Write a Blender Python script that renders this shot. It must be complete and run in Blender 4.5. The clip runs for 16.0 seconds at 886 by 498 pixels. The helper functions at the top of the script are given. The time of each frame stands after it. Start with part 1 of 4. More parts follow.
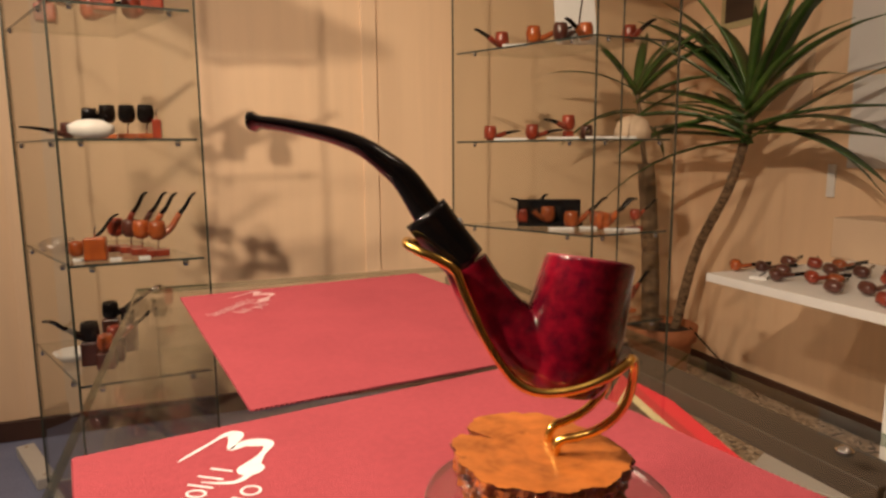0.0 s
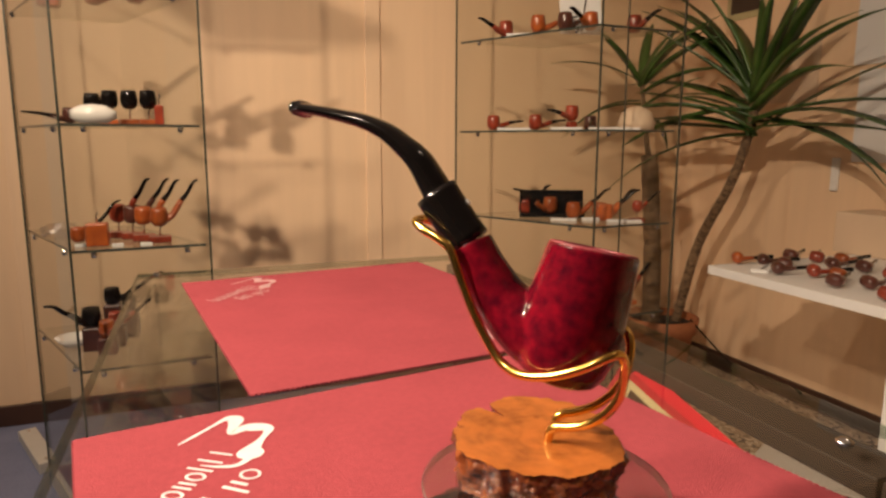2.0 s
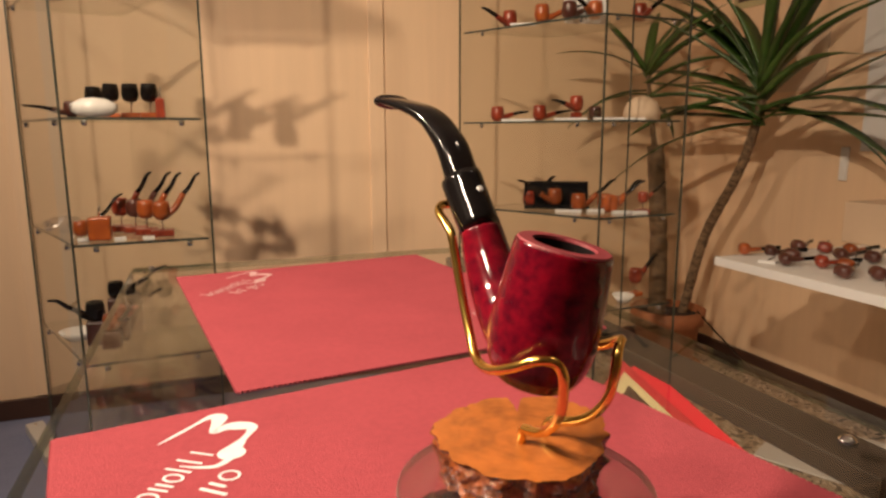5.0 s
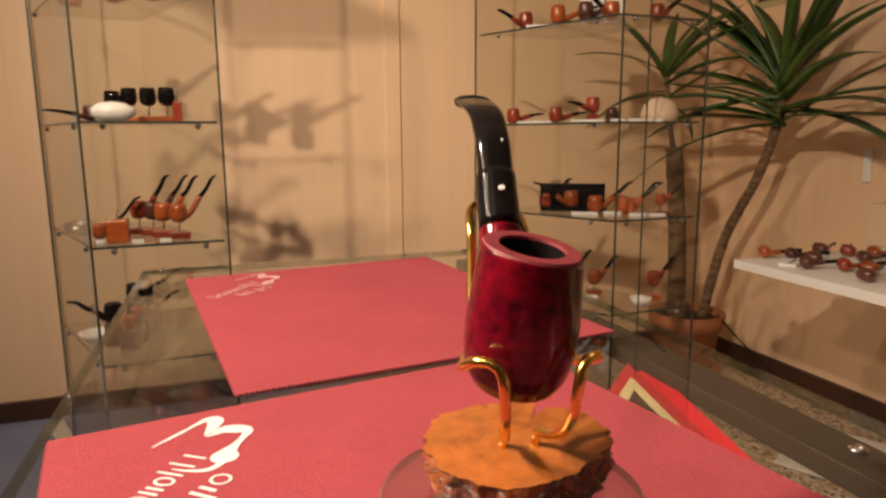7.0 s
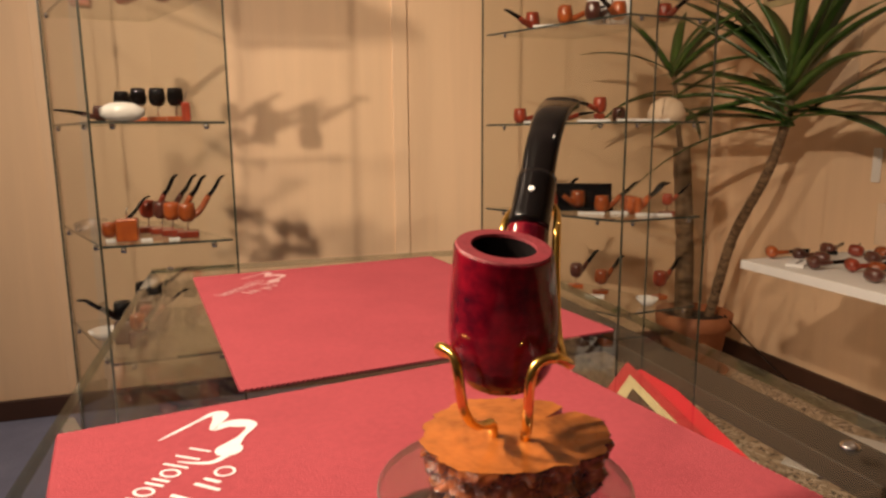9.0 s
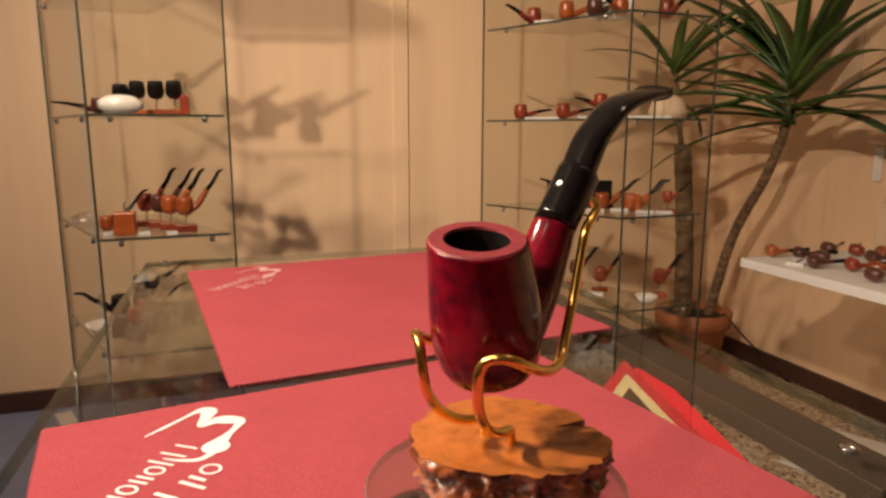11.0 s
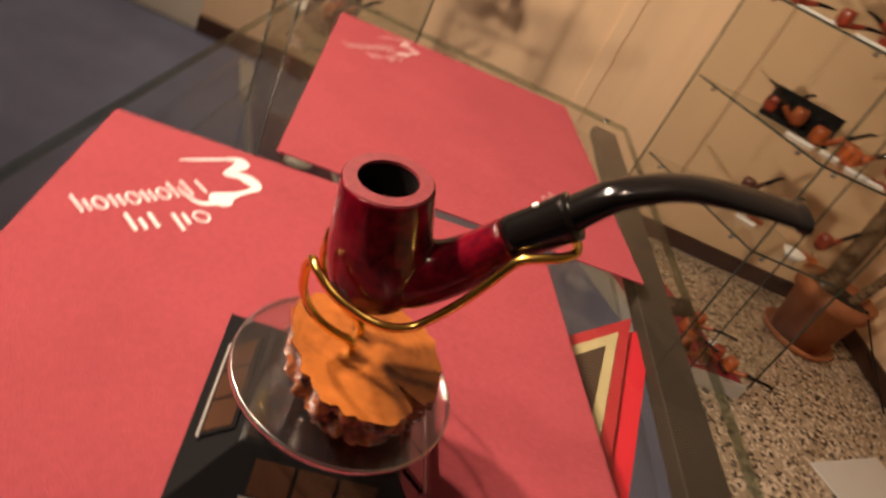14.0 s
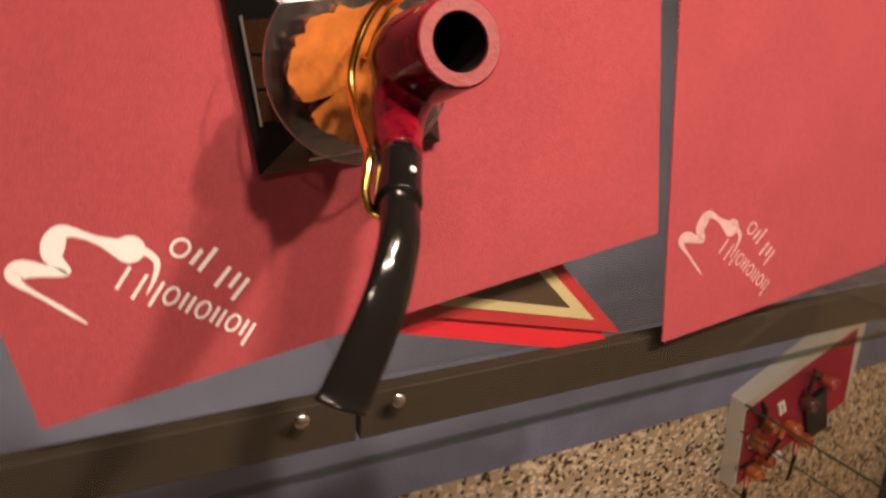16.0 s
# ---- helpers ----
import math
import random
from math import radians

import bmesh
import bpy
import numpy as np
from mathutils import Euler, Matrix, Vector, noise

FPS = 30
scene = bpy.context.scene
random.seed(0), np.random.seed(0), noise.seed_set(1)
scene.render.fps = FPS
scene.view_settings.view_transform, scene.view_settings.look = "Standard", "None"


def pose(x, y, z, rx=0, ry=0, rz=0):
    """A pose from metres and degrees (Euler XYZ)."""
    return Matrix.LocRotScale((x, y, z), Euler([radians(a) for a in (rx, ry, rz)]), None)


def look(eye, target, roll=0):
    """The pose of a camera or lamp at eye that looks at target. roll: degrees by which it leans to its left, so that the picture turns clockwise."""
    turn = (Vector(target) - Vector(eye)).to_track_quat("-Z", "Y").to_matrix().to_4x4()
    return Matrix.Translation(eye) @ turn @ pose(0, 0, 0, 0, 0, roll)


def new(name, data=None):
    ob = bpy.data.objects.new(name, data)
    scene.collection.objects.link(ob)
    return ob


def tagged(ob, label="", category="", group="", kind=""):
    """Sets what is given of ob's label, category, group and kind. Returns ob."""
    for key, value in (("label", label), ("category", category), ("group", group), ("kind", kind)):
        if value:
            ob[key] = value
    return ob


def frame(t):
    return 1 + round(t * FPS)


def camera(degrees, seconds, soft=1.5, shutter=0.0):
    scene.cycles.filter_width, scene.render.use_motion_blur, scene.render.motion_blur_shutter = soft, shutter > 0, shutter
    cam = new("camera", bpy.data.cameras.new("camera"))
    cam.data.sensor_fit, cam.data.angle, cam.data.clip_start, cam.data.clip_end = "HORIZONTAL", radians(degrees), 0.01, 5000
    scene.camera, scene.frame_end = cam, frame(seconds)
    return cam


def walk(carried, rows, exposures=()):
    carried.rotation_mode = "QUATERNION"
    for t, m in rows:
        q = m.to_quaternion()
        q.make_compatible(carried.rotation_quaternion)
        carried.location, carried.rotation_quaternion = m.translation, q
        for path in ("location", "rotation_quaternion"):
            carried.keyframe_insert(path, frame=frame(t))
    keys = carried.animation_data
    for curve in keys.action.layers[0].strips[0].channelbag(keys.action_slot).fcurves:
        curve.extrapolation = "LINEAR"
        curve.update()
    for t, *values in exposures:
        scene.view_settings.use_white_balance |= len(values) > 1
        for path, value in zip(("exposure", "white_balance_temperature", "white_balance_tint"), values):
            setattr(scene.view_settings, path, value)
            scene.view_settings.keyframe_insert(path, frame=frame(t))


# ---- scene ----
cam = camera(68.5, 16.0, soft=2.6, shutter=0.5)
PATH = [
    (0, (-0.024, 0.056, 1.059), (-0.077, 2.033, 0.765), -0.4),
    (0.5, (-0.025, 0.056, 1.06), (-0.085, 2.032, 0.756), -0.3),
    (1, (-0.026, 0.055, 1.059), (-0.088, 2.03, 0.749), 0.0),
    (1.5, (-0.025, 0.055, 1.059), (-0.088, 2.028, 0.74), 0.1),
    (2, (-0.024, 0.057, 1.057), (-0.082, 2.03, 0.733), 0.2),
    (2.5, (-0.022, 0.06, 1.056), (-0.079, 2.031, 0.726), 0.3),
    (3, (-0.021, 0.062, 1.055), (-0.077, 2.033, 0.719), 0.4),
    (3.5, (-0.022, 0.062, 1.057), (-0.078, 2.032, 0.718), 0.3),
    (6, (-0.007, 0.075, 1.053), (-0.112, 2.041, 0.703), -0.4),
    (6.5, (-0.005, 0.076, 1.052), (-0.125, 2.043, 0.709), -0.4),
    (7, (-0.003, 0.075, 1.054), (-0.139, 2.041, 0.715), -0.4),
    (7.5, (-0.001, 0.072, 1.054), (-0.149, 2.038, 0.715), -0.5),
    (8, (0.001, 0.071, 1.055), (-0.155, 2.036, 0.716), -0.4),
    (8.5, (0.0, 0.069, 1.054), (-0.161, 2.034, 0.716), -0.4),
    (9, (0.002, 0.068, 1.055), (-0.158, 2.032, 0.715), -0.4),
    (11.5, (0.007, 0.078, 1.053), (-0.151, 2.04, 0.7), 0.2),
    (12, (0.013, 0.081, 1.055), (-0.147, 2.042, 0.695), 0.6),
    (12.5, (0.022, 0.085, 1.058), (-0.181, 2.022, 0.607), 2.6),
    (13, (0.033, 0.09, 1.067), (-0.253, 1.989, 0.509), 6.3),
    (13.5, (0.049, 0.094, 1.088), (-0.316, 1.912, 0.338), 13.5),
    (13.7, (0.055, 0.095, 1.101), (-0.326, 1.868, 0.260), 17.9),
    (14, (0.065, 0.1015, 1.117), (-0.360, 1.7695, 0.100), 27.2),
    (14.2, (0.065, 0.105, 1.132), (-0.34, 1.717, 0.019), 34.7),
    (14.5, (0.072, 0.109, 1.148), (-0.308, 1.605, -0.123), 44.5),
    (14.8, (0.076, 0.118, 1.167), (-0.215, 1.49, -0.259), 60.6),
    (15, (0.07, 0.129, 1.178), (-0.148, 1.434, -0.321), 72.0),
    (15.2, (0.065, 0.14, 1.191), (-0.091, 1.386, -0.365), 82.0),
    (15.5, (0.060, 0.160, 1.207), (0.080, 1.298, -0.438), 97.1),
    (16, (0.03, 0.184, 1.225), (0.302, 1.192, -0.481), 125.3),
]
walk(cam, [(t, look(eye, target, roll)) for t, eye, target, roll in PATH])

# ---- light ----
world = bpy.data.worlds.new("world")
scene.world = world
world.use_nodes = True
world.node_tree.nodes["Background"].inputs[0].default_value = (1.0, 0.75, 0.5, 1)
world.node_tree.nodes["Background"].inputs[1].default_value = 0.02
scene.view_settings.exposure = 0.0

FLOOR = -0.08
TOP = 0.90
CEIL = 2.55
ROOM = Matrix.Rotation(radians(22), 4, "Z")


def spot_light(name, place, target, watts, size, spread, colour=(1.0, 0.77, 0.565)):
    lamp = bpy.data.lights.new(name, "AREA")
    lamp.shape, lamp.size, lamp.energy, lamp.color, lamp.spread = "DISK", size, watts, colour, radians(spread)
    ob = new(name, lamp)
    ob.matrix_world = look(place, target)
    return ob


# First four follow the cast shadows; last two are added fill, right and left.
for place, target, watts, size, spread in (((-1.60, -0.10, 2.25), (-0.05, 0.3, 0.9), 10.6, 0.12, 68), ((-1.65, 0.55, 2.25), (-0.05, 0.3, 0.9), 9.4, 0.12, 68), ((-0.89, -0.73, 2.42), (-0.05, 2.7, 1.1), 16, 0.09, 80), ((-1.0, 0.80, 2.40), (-0.35, 2.8, 0.95), 7.5, 0.07, 95), ((0.85, 0.60, 2.50), (0.95, 1.0, 0.0), 1.5, 0.12, 120), ((-2.3, 1.3, 2.48), (-2.2, 1.6, 0.0), 8.0, 0.12, 120)):
    spot_light("unseen_lamp", place, target, watts, size, spread)

# ---- materials ----
def material(name, colour, rough=0.5, metal=0.0, vary=0.15, scale=8.0, bump=0.0, bump_scale=60.0, stretch=(1, 1, 1), second=None, mix_scale=3.0, coat=0.0, spec=0.5, island=0.0):
    """A surface: base colour with fine grain and broad blotches, and a fine relief."""
    m = bpy.data.materials.new(name)
    m.use_nodes = True
    nt = m.node_tree
    b = nt.nodes["Principled BSDF"]
    tc = nt.nodes.new("ShaderNodeTexCoord")
    mp = nt.nodes.new("ShaderNodeMapping")
    mp.inputs["Scale"].default_value = stretch
    nt.links.new(tc.outputs["Object"], mp.inputs[0])
    fine = nt.nodes.new("ShaderNodeTexNoise")
    fine.inputs["Scale"].default_value, fine.inputs["Detail"].default_value = scale, 5
    broad = nt.nodes.new("ShaderNodeTexNoise")
    broad.inputs["Scale"].default_value, broad.inputs["Detail"].default_value = mix_scale, 3
    for n in (fine, broad):
        nt.links.new(mp.outputs[0], n.inputs["Vector"])
    two = second or tuple(c * (1 - vary) for c in colour)
    ramp = nt.nodes.new("ShaderNodeValToRGB")
    ramp.color_ramp.elements[0].position, ramp.color_ramp.elements[1].position = 0.35, 0.65
    ramp.color_ramp.elements[0].color, ramp.color_ramp.elements[1].color = (*two, 1), (*colour, 1)
    add = nt.nodes.new("ShaderNodeMix")
    add.inputs[0].default_value = 0.5
    nt.links.new(fine.outputs["Fac"], add.inputs[2])
    nt.links.new(broad.outputs["Fac"], add.inputs[3])
    nt.links.new(add.outputs[0], ramp.inputs[0])
    out = ramp.outputs[0]
    if island:
        info = nt.nodes.new("ShaderNodeObjectInfo")
        hsv = nt.nodes.new("ShaderNodeHueSaturation")
        rng = nt.nodes.new("ShaderNodeMapRange")
        rng.inputs[3].default_value, rng.inputs[4].default_value = 1 - island, 1 + island
        nt.links.new(info.outputs["Random"], rng.inputs[0])
        nt.links.new(rng.outputs[0], hsv.inputs["Value"])
        nt.links.new(out, hsv.inputs["Color"])
        out = hsv.outputs[0]
    nt.links.new(out, b.inputs["Base Color"])
    b.inputs["Roughness"].default_value, b.inputs["Metallic"].default_value = rough, metal
    b.inputs["Coat Weight"].default_value, b.inputs["Coat Roughness"].default_value = coat, 0.06
    b.inputs["Specular IOR Level"].default_value = spec
    if bump:
        n = nt.nodes.new("ShaderNodeTexNoise")
        n.inputs["Scale"].default_value, n.inputs["Detail"].default_value = bump_scale, 4
        nt.links.new(mp.outputs[0], n.inputs["Vector"])
        bp = nt.nodes.new("ShaderNodeBump")
        bp.inputs["Strength"].default_value, bp.inputs["Distance"].default_value = bump, 0.002
        nt.links.new(n.outputs["Fac"], bp.inputs["Height"])
        nt.links.new(bp.outputs[0], b.inputs["Normal"])
    return m


def glass_material(name, tint=(0.97, 0.985, 0.975), rough=0.0, sheen=0.85, base=0.035):
    """Thin clear sheet glass: straight-through light, more gloss towards grazing angles."""
    m = bpy.data.materials.new(name)
    m.use_nodes = True
    nt = m.node_tree
    nt.nodes.remove(nt.nodes["Principled BSDF"])
    clear, gloss, mix, lw, power, scale = (nt.nodes.new(k) for k in ("ShaderNodeBsdfTransparent", "ShaderNodeBsdfGlossy", "ShaderNodeMixShader", "ShaderNodeLayerWeight", "ShaderNodeMath", "ShaderNodeMath"))
    clear.inputs[0].default_value = (*tint, 1)
    gloss.inputs["Roughness"].default_value = rough
    lw.inputs["Blend"].default_value = 0.5
    power.operation, power.inputs[1].default_value = "POWER", 4.5
    scale.operation, scale.inputs[1].default_value, scale.inputs[2].default_value = "MULTIPLY_ADD", sheen, base
    nt.links.new(lw.outputs["Facing"], power.inputs[0])
    nt.links.new(power.outputs[0], scale.inputs[0])
    nt.links.new(scale.outputs[0], mix.inputs[0])
    nt.links.new(clear.outputs[0], mix.inputs[1])
    nt.links.new(gloss.outputs[0], mix.inputs[2])
    nt.links.new(mix.outputs[0], nt.nodes["Material Output"].inputs[0])
    return m


WALL = material("peach_panel", (0.80, 0.575, 0.37), 0.55, vary=0.07, scale=5, bump=0.02, bump_scale=20, stretch=(6, 6, 0.35), mix_scale=1.5)
BATTEN = material("peach_batten", (0.80, 0.58, 0.38), 0.5, vary=0.06, scale=20, stretch=(10, 10, 0.5))
GREY_WALL = material("grey_wall_paint", (0.68, 0.63, 0.54), 0.7, vary=0.05, bump=0.1)
CEILING = material("ceiling_paint", (0.82, 0.80, 0.76), 0.8, vary=0.04, bump=0.1)
CARPET = material("blue_carpet", (0.21, 0.23, 0.35), 0.95, vary=0.3, scale=150, bump=0.6, bump_scale=400, mix_scale=6, spec=0.1)
BASEBOARD = material("dark_baseboard", (0.06, 0.025, 0.015), 0.5, vary=0.3, scale=10)
FELT = material("red_felt", (0.275, 0.052, 0.064), 0.95, vary=0.16, scale=300, bump=0.3, bump_scale=900, mix_scale=14, spec=0.05)
PRINT = material("white_print", (0.58, 0.54, 0.56), 0.8, vary=0.10, scale=200, mix_scale=80)
WORN_PRINT = material("worn_print", (0.46, 0.28, 0.28), 0.9, vary=0.35, scale=200, mix_scale=80)
GLASS = glass_material("clear_glass", (0.925, 0.930, 0.905))
GLASS_EDGE = material("glass_edge_green", (0.050, 0.056, 0.042), 0.2, vary=0.3, scale=40)
SHELF_EDGE = material("shelf_edge_glass", (0.055, 0.065, 0.055), 0.2, vary=0.3, scale=30)
ACRYLIC = glass_material("clear_acrylic", (0.94, 0.93, 0.94), 0.16, base=0.15)
TOP_EDGE = glass_material("polished_glass_edge", (0.72, 0.78, 0.73), 0.08, base=0.08)
ACRYLIC_EDGE = glass_material("acrylic_edge", (0.95, 0.93, 0.94), 0.25, base=0.55)
RAIL = material("bronze_rail", (0.026, 0.020, 0.015), 0.60, metal=0.0, spec=0.15, vary=0.15, scale=12, bump=0.05)
CHROME = material("chrome", (0.75, 0.73, 0.70), 0.12, metal=1.0, vary=0.05)
GOLD = material("gold_wire", (0.95, 0.60, 0.15), 0.20, metal=1.0, vary=0.10, scale=120)
BRIAR = material("red_briar", (0.16, 0.003, 0.011), 0.12, second=(0.035, 0.0015, 0.006), scale=260, mix_scale=75, coat=0.15, spec=0.35)
RIM = material("briar_rim", (0.20, 0.020, 0.030), 0.6, vary=0.35, scale=300, bump=0.2, bump_scale=700)
CHAR = material("bowl_lining", (0.005, 0.003, 0.003), 0.9, vary=0.4, scale=200, spec=0.1)
EBONITE = material("black_ebonite", (0.006, 0.005, 0.005), 0.115, vary=0.2, scale=80, spec=0.4)
DOT = material("white_dot", (0.8, 0.8, 0.78), 0.3)
BARK = material("burl_bark", (0.30, 0.080, 0.018), 0.20, second=(0.030, 0.011, 0.005), scale=240, mix_scale=110, coat=0.55, bump=0.8, bump_scale=420)
BLACK = material("black_plastic", (0.009, 0.009, 0.010), 0.14, vary=0.2, spec=0.35)
CELL = material("solar_cell", (0.05, 0.022, 0.012), 0.2, vary=0.4, scale=40, coat=0.5)
SILVER = material("silver_trace", (0.6, 0.58, 0.55), 0.3, metal=0.8)
WHITE = material("white_laminate", (0.78, 0.76, 0.72), 0.45, vary=0.05, scale=20)
TERRACOTTA = material("terracotta", (0.42, 0.15, 0.06), 0.7, vary=0.25, scale=30, bump=0.2)
SOIL = material("soil", (0.04, 0.025, 0.015), 0.95, vary=0.5, scale=80, bump=0.8, bump_scale=120)
TRUNK = material("yucca_bark", (0.27, 0.17, 0.09), 0.9, second=(0.06, 0.035, 0.02), scale=55, bump=1.0, bump_scale=90, mix_scale=30, stretch=(1, 1, 1.6))
LEAF = material("yucca_leaf", (0.060, 0.125, 0.020), 0.4, second=(0.035, 0.08, 0.014), scale=30, mix_scale=8, island=0.3)
POSTER = material("pale_peach_paper", (0.66, 0.50, 0.35), 0.7, vary=0.06, scale=10)
PAPER = material("white_paper", (0.75, 0.74, 0.72), 0.8, vary=0.04, scale=10)
BOX_RED = material("bright_red_card", (0.44, 0.016, 0.028), 0.4, vary=0.08, scale=40)
BOX_TAN = material("tan_print", (0.36, 0.30, 0.16), 0.6, vary=0.1, scale=40)
BOX_LID = material("dark_red_lid", (0.30, 0.02, 0.025), 0.5, vary=0.15, scale=40)
TAN = material("tan_card", (0.50, 0.44, 0.24), 0.6, vary=0.1, scale=40)
DARK = material("dark_card", (0.05, 0.03, 0.02), 0.5, vary=0.2)
ORANGE = material("orange_briar", (0.42, 0.10, 0.02), 0.3, second=(0.25, 0.05, 0.012), scale=90, mix_scale=40, coat=0.5, island=0.35)
RED_BRIAR = material("reddish_briar", (0.34, 0.05, 0.02), 0.3, second=(0.18, 0.025, 0.012), scale=90, mix_scale=40, coat=0.5, island=0.3)
DARK_BRIAR = material("dark_briar", (0.10, 0.03, 0.02), 0.3, vary=0.4, scale=60, coat=0.5, island=0.3)
WHITE_GLAZE = material("white_glaze", (0.8, 0.78, 0.74), 0.25, vary=0.04, coat=0.4)
RED_CLOTH = material("crimson_cloth", (0.32, 0.012, 0.03), 0.9, vary=0.2, scale=60)
PLUM = material("plum_cloth", (0.085, 0.020, 0.045), 0.9, vary=0.2, scale=60)
PLINTH = material("grey_plinth", (0.50, 0.48, 0.45), 0.4, vary=0.08, scale=20)
TOWER_TOP = material("tower_cap", (0.35, 0.30, 0.24), 0.4, vary=0.1)


def granite():
    m = material("granite_floor", (0.50, 0.40, 0.29), 0.3, second=(0.36, 0.28, 0.20), scale=60, mix_scale=12)
    nt = m.node_tree
    b = nt.nodes["Principled BSDF"]
    base = b.inputs["Base Color"].links[0].from_socket
    tc = nt.nodes.new("ShaderNodeTexCoord")
    vor = nt.nodes.new("ShaderNodeTexVoronoi")
    vor.inputs["Scale"].default_value = 78
    nt.links.new(tc.outputs["Object"], vor.inputs["Vector"])
    sep = nt.nodes.new("ShaderNodeSeparateColor")
    nt.links.new(vor.outputs["Color"], sep.inputs[0])
    step = nt.nodes.new("ShaderNodeMath")
    step.operation, step.inputs[1].default_value = "LESS_THAN", 0.17
    nt.links.new(sep.outputs[0], step.inputs[0])
    light = nt.nodes.new("ShaderNodeMath")
    light.operation, light.inputs[1].default_value = "GREATER_THAN", 0.72
    nt.links.new(sep.outputs[1], light.inputs[0])
    m1, m2 = nt.nodes.new("ShaderNodeMix"), nt.nodes.new("ShaderNodeMix")
    m1.data_type = m2.data_type = "RGBA"
    m1.inputs[7].default_value = (0.70, 0.60, 0.48, 1)
    m2.inputs[7].default_value = (0.05, 0.04, 0.035, 1)
    nt.links.new(light.outputs[0], m1.inputs[0])
    nt.links.new(base, m1.inputs[6])
    nt.links.new(step.outputs[0], m2.inputs[0])
    nt.links.new(m1.outputs[2], m2.inputs[6])
    nt.links.new(m2.outputs[2], b.inputs["Base Color"])
    return m


def burl_face():
    """Sawn burl: wandering year rings, dark knots and small cracks."""
    m = material("burl_face", (0.39, 0.120, 0.025), 0.24, second=(0.19, 0.056, 0.012), scale=120, mix_scale=45, coat=0.35, bump=0.08, bump_scale=300)
    nt = m.node_tree
    b = nt.nodes["Principled BSDF"]
    base = b.inputs["Base Color"].links[0].from_socket
    tc, wave, vor = nt.nodes.new("ShaderNodeTexCoord"), nt.nodes.new("ShaderNodeTexWave"), nt.nodes.new("ShaderNodeTexVoronoi")
    wave.wave_type, wave.rings_direction = "RINGS", "Z"
    wave.inputs["Scale"].default_value, wave.inputs["Distortion"].default_value = 60, 14
    wave.inputs["Detail"].default_value, wave.inputs["Detail Scale"].default_value = 3, 1.2
    vor.inputs["Scale"].default_value = 75
    knot = nt.nodes.new("ShaderNodeMapRange")
    knot.inputs[1].default_value, knot.inputs[2].default_value, knot.inputs[3].default_value, knot.inputs[4].default_value = 0.03, 0.13, 0.75, 0.0
    ring, dark = nt.nodes.new("ShaderNodeMix"), nt.nodes.new("ShaderNodeMix")
    ring.data_type = dark.data_type = "RGBA"
    soft = nt.nodes.new("ShaderNodeMath")
    soft.operation, soft.inputs[1].default_value = "MULTIPLY", 0.10
    for n in (wave, vor):
        nt.links.new(tc.outputs["Object"], n.inputs["Vector"])
    nt.links.new(wave.outputs["Fac"], soft.inputs[0])
    nt.links.new(soft.outputs[0], ring.inputs[0])
    nt.links.new(base, ring.inputs[6])
    ring.inputs[7].default_value = (0.46, 0.17, 0.04, 1)
    nt.links.new(vor.outputs["Distance"], knot.inputs[0])
    nt.links.new(knot.outputs[0], dark.inputs[0])
    nt.links.new(ring.outputs[2], dark.inputs[6])
    dark.inputs[7].default_value = (0.14, 0.04, 0.01, 1)
    nt.links.new(dark.outputs[2], b.inputs["Base Color"])
    return m


STUMP_TOP = burl_face()
GRANITE = granite()


# ---- mesh helpers ----
def mesh_of(bm, name, mat, smooth=False):
    me = bpy.data.meshes.new(name)
    bm.normal_update()
    bm.to_mesh(me)
    bm.free()
    for m in (mat if isinstance(mat, (list, tuple)) else [mat]):
        me.materials.append(m)
    if smooth:
        for p in me.polygons:
            p.use_smooth = True
    return me


def part(name, bm, mat, parent=None, label="", smooth=False):
    ob = new(name, mesh_of(bm, name, mat, smooth))
    if parent:
        ob.parent = parent
    return tagged(ob, label)


def pane(name, bm, parent, label=""):
    """A sheet of clear glass that lets the lamps' light through."""
    back = max(bm.faces, key=lambda f: f.calc_area())
    bmesh.ops.delete(bm, geom=[back], context="FACES_ONLY")
    ob = part(name, bm, GLASS, parent, label)
    ob.visible_shadow = False
    return ob


def thing(name, label, category, m=Matrix(), group="", kind=""):
    ob = new(name)
    ob.empty_display_size = 0.02
    ob.matrix_world = m
    return tagged(ob, label, category, group, kind)


def structure(name, bm, mat, m=Matrix(), label=""):
    ob = part(name, bm, mat, None, label)
    ob.matrix_world = m
    return tagged(ob, kind="structure", category=name.split("_")[0])


def box(x0, y0, z0, x1, y1, z1, bevel=0.0, bm=None):
    bm = bm or bmesh.new()
    made = bmesh.ops.create_cube(bm, size=1, matrix=Matrix.Translation(((x0 + x1) / 2, (y0 + y1) / 2, (z0 + z1) / 2)) @ Matrix.Diagonal((abs(x1 - x0), abs(y1 - y0), abs(z1 - z0), 1)))
    if bevel:
        edges = {e for v in made["verts"] for e in v.link_edges}
        bmesh.ops.bevel(bm, geom=list(edges), offset=bevel, segments=2, affect="EDGES", profile=0.5)
    return bm


def prism(points, z0, z1, bm=None):
    """An upright prism over a plan polygon."""
    bm = bm or bmesh.new()
    low = [bm.verts.new((x, y, z0)) for x, y in points]
    high = [bm.verts.new((x, y, z1)) for x, y in points]
    n = len(points)
    bm.faces.new(list(reversed(low)))
    bm.faces.new(high)
    for i in range(n):
        bm.faces.new((low[i], low[(i + 1) % n], high[(i + 1) % n], high[i]))
    return bm


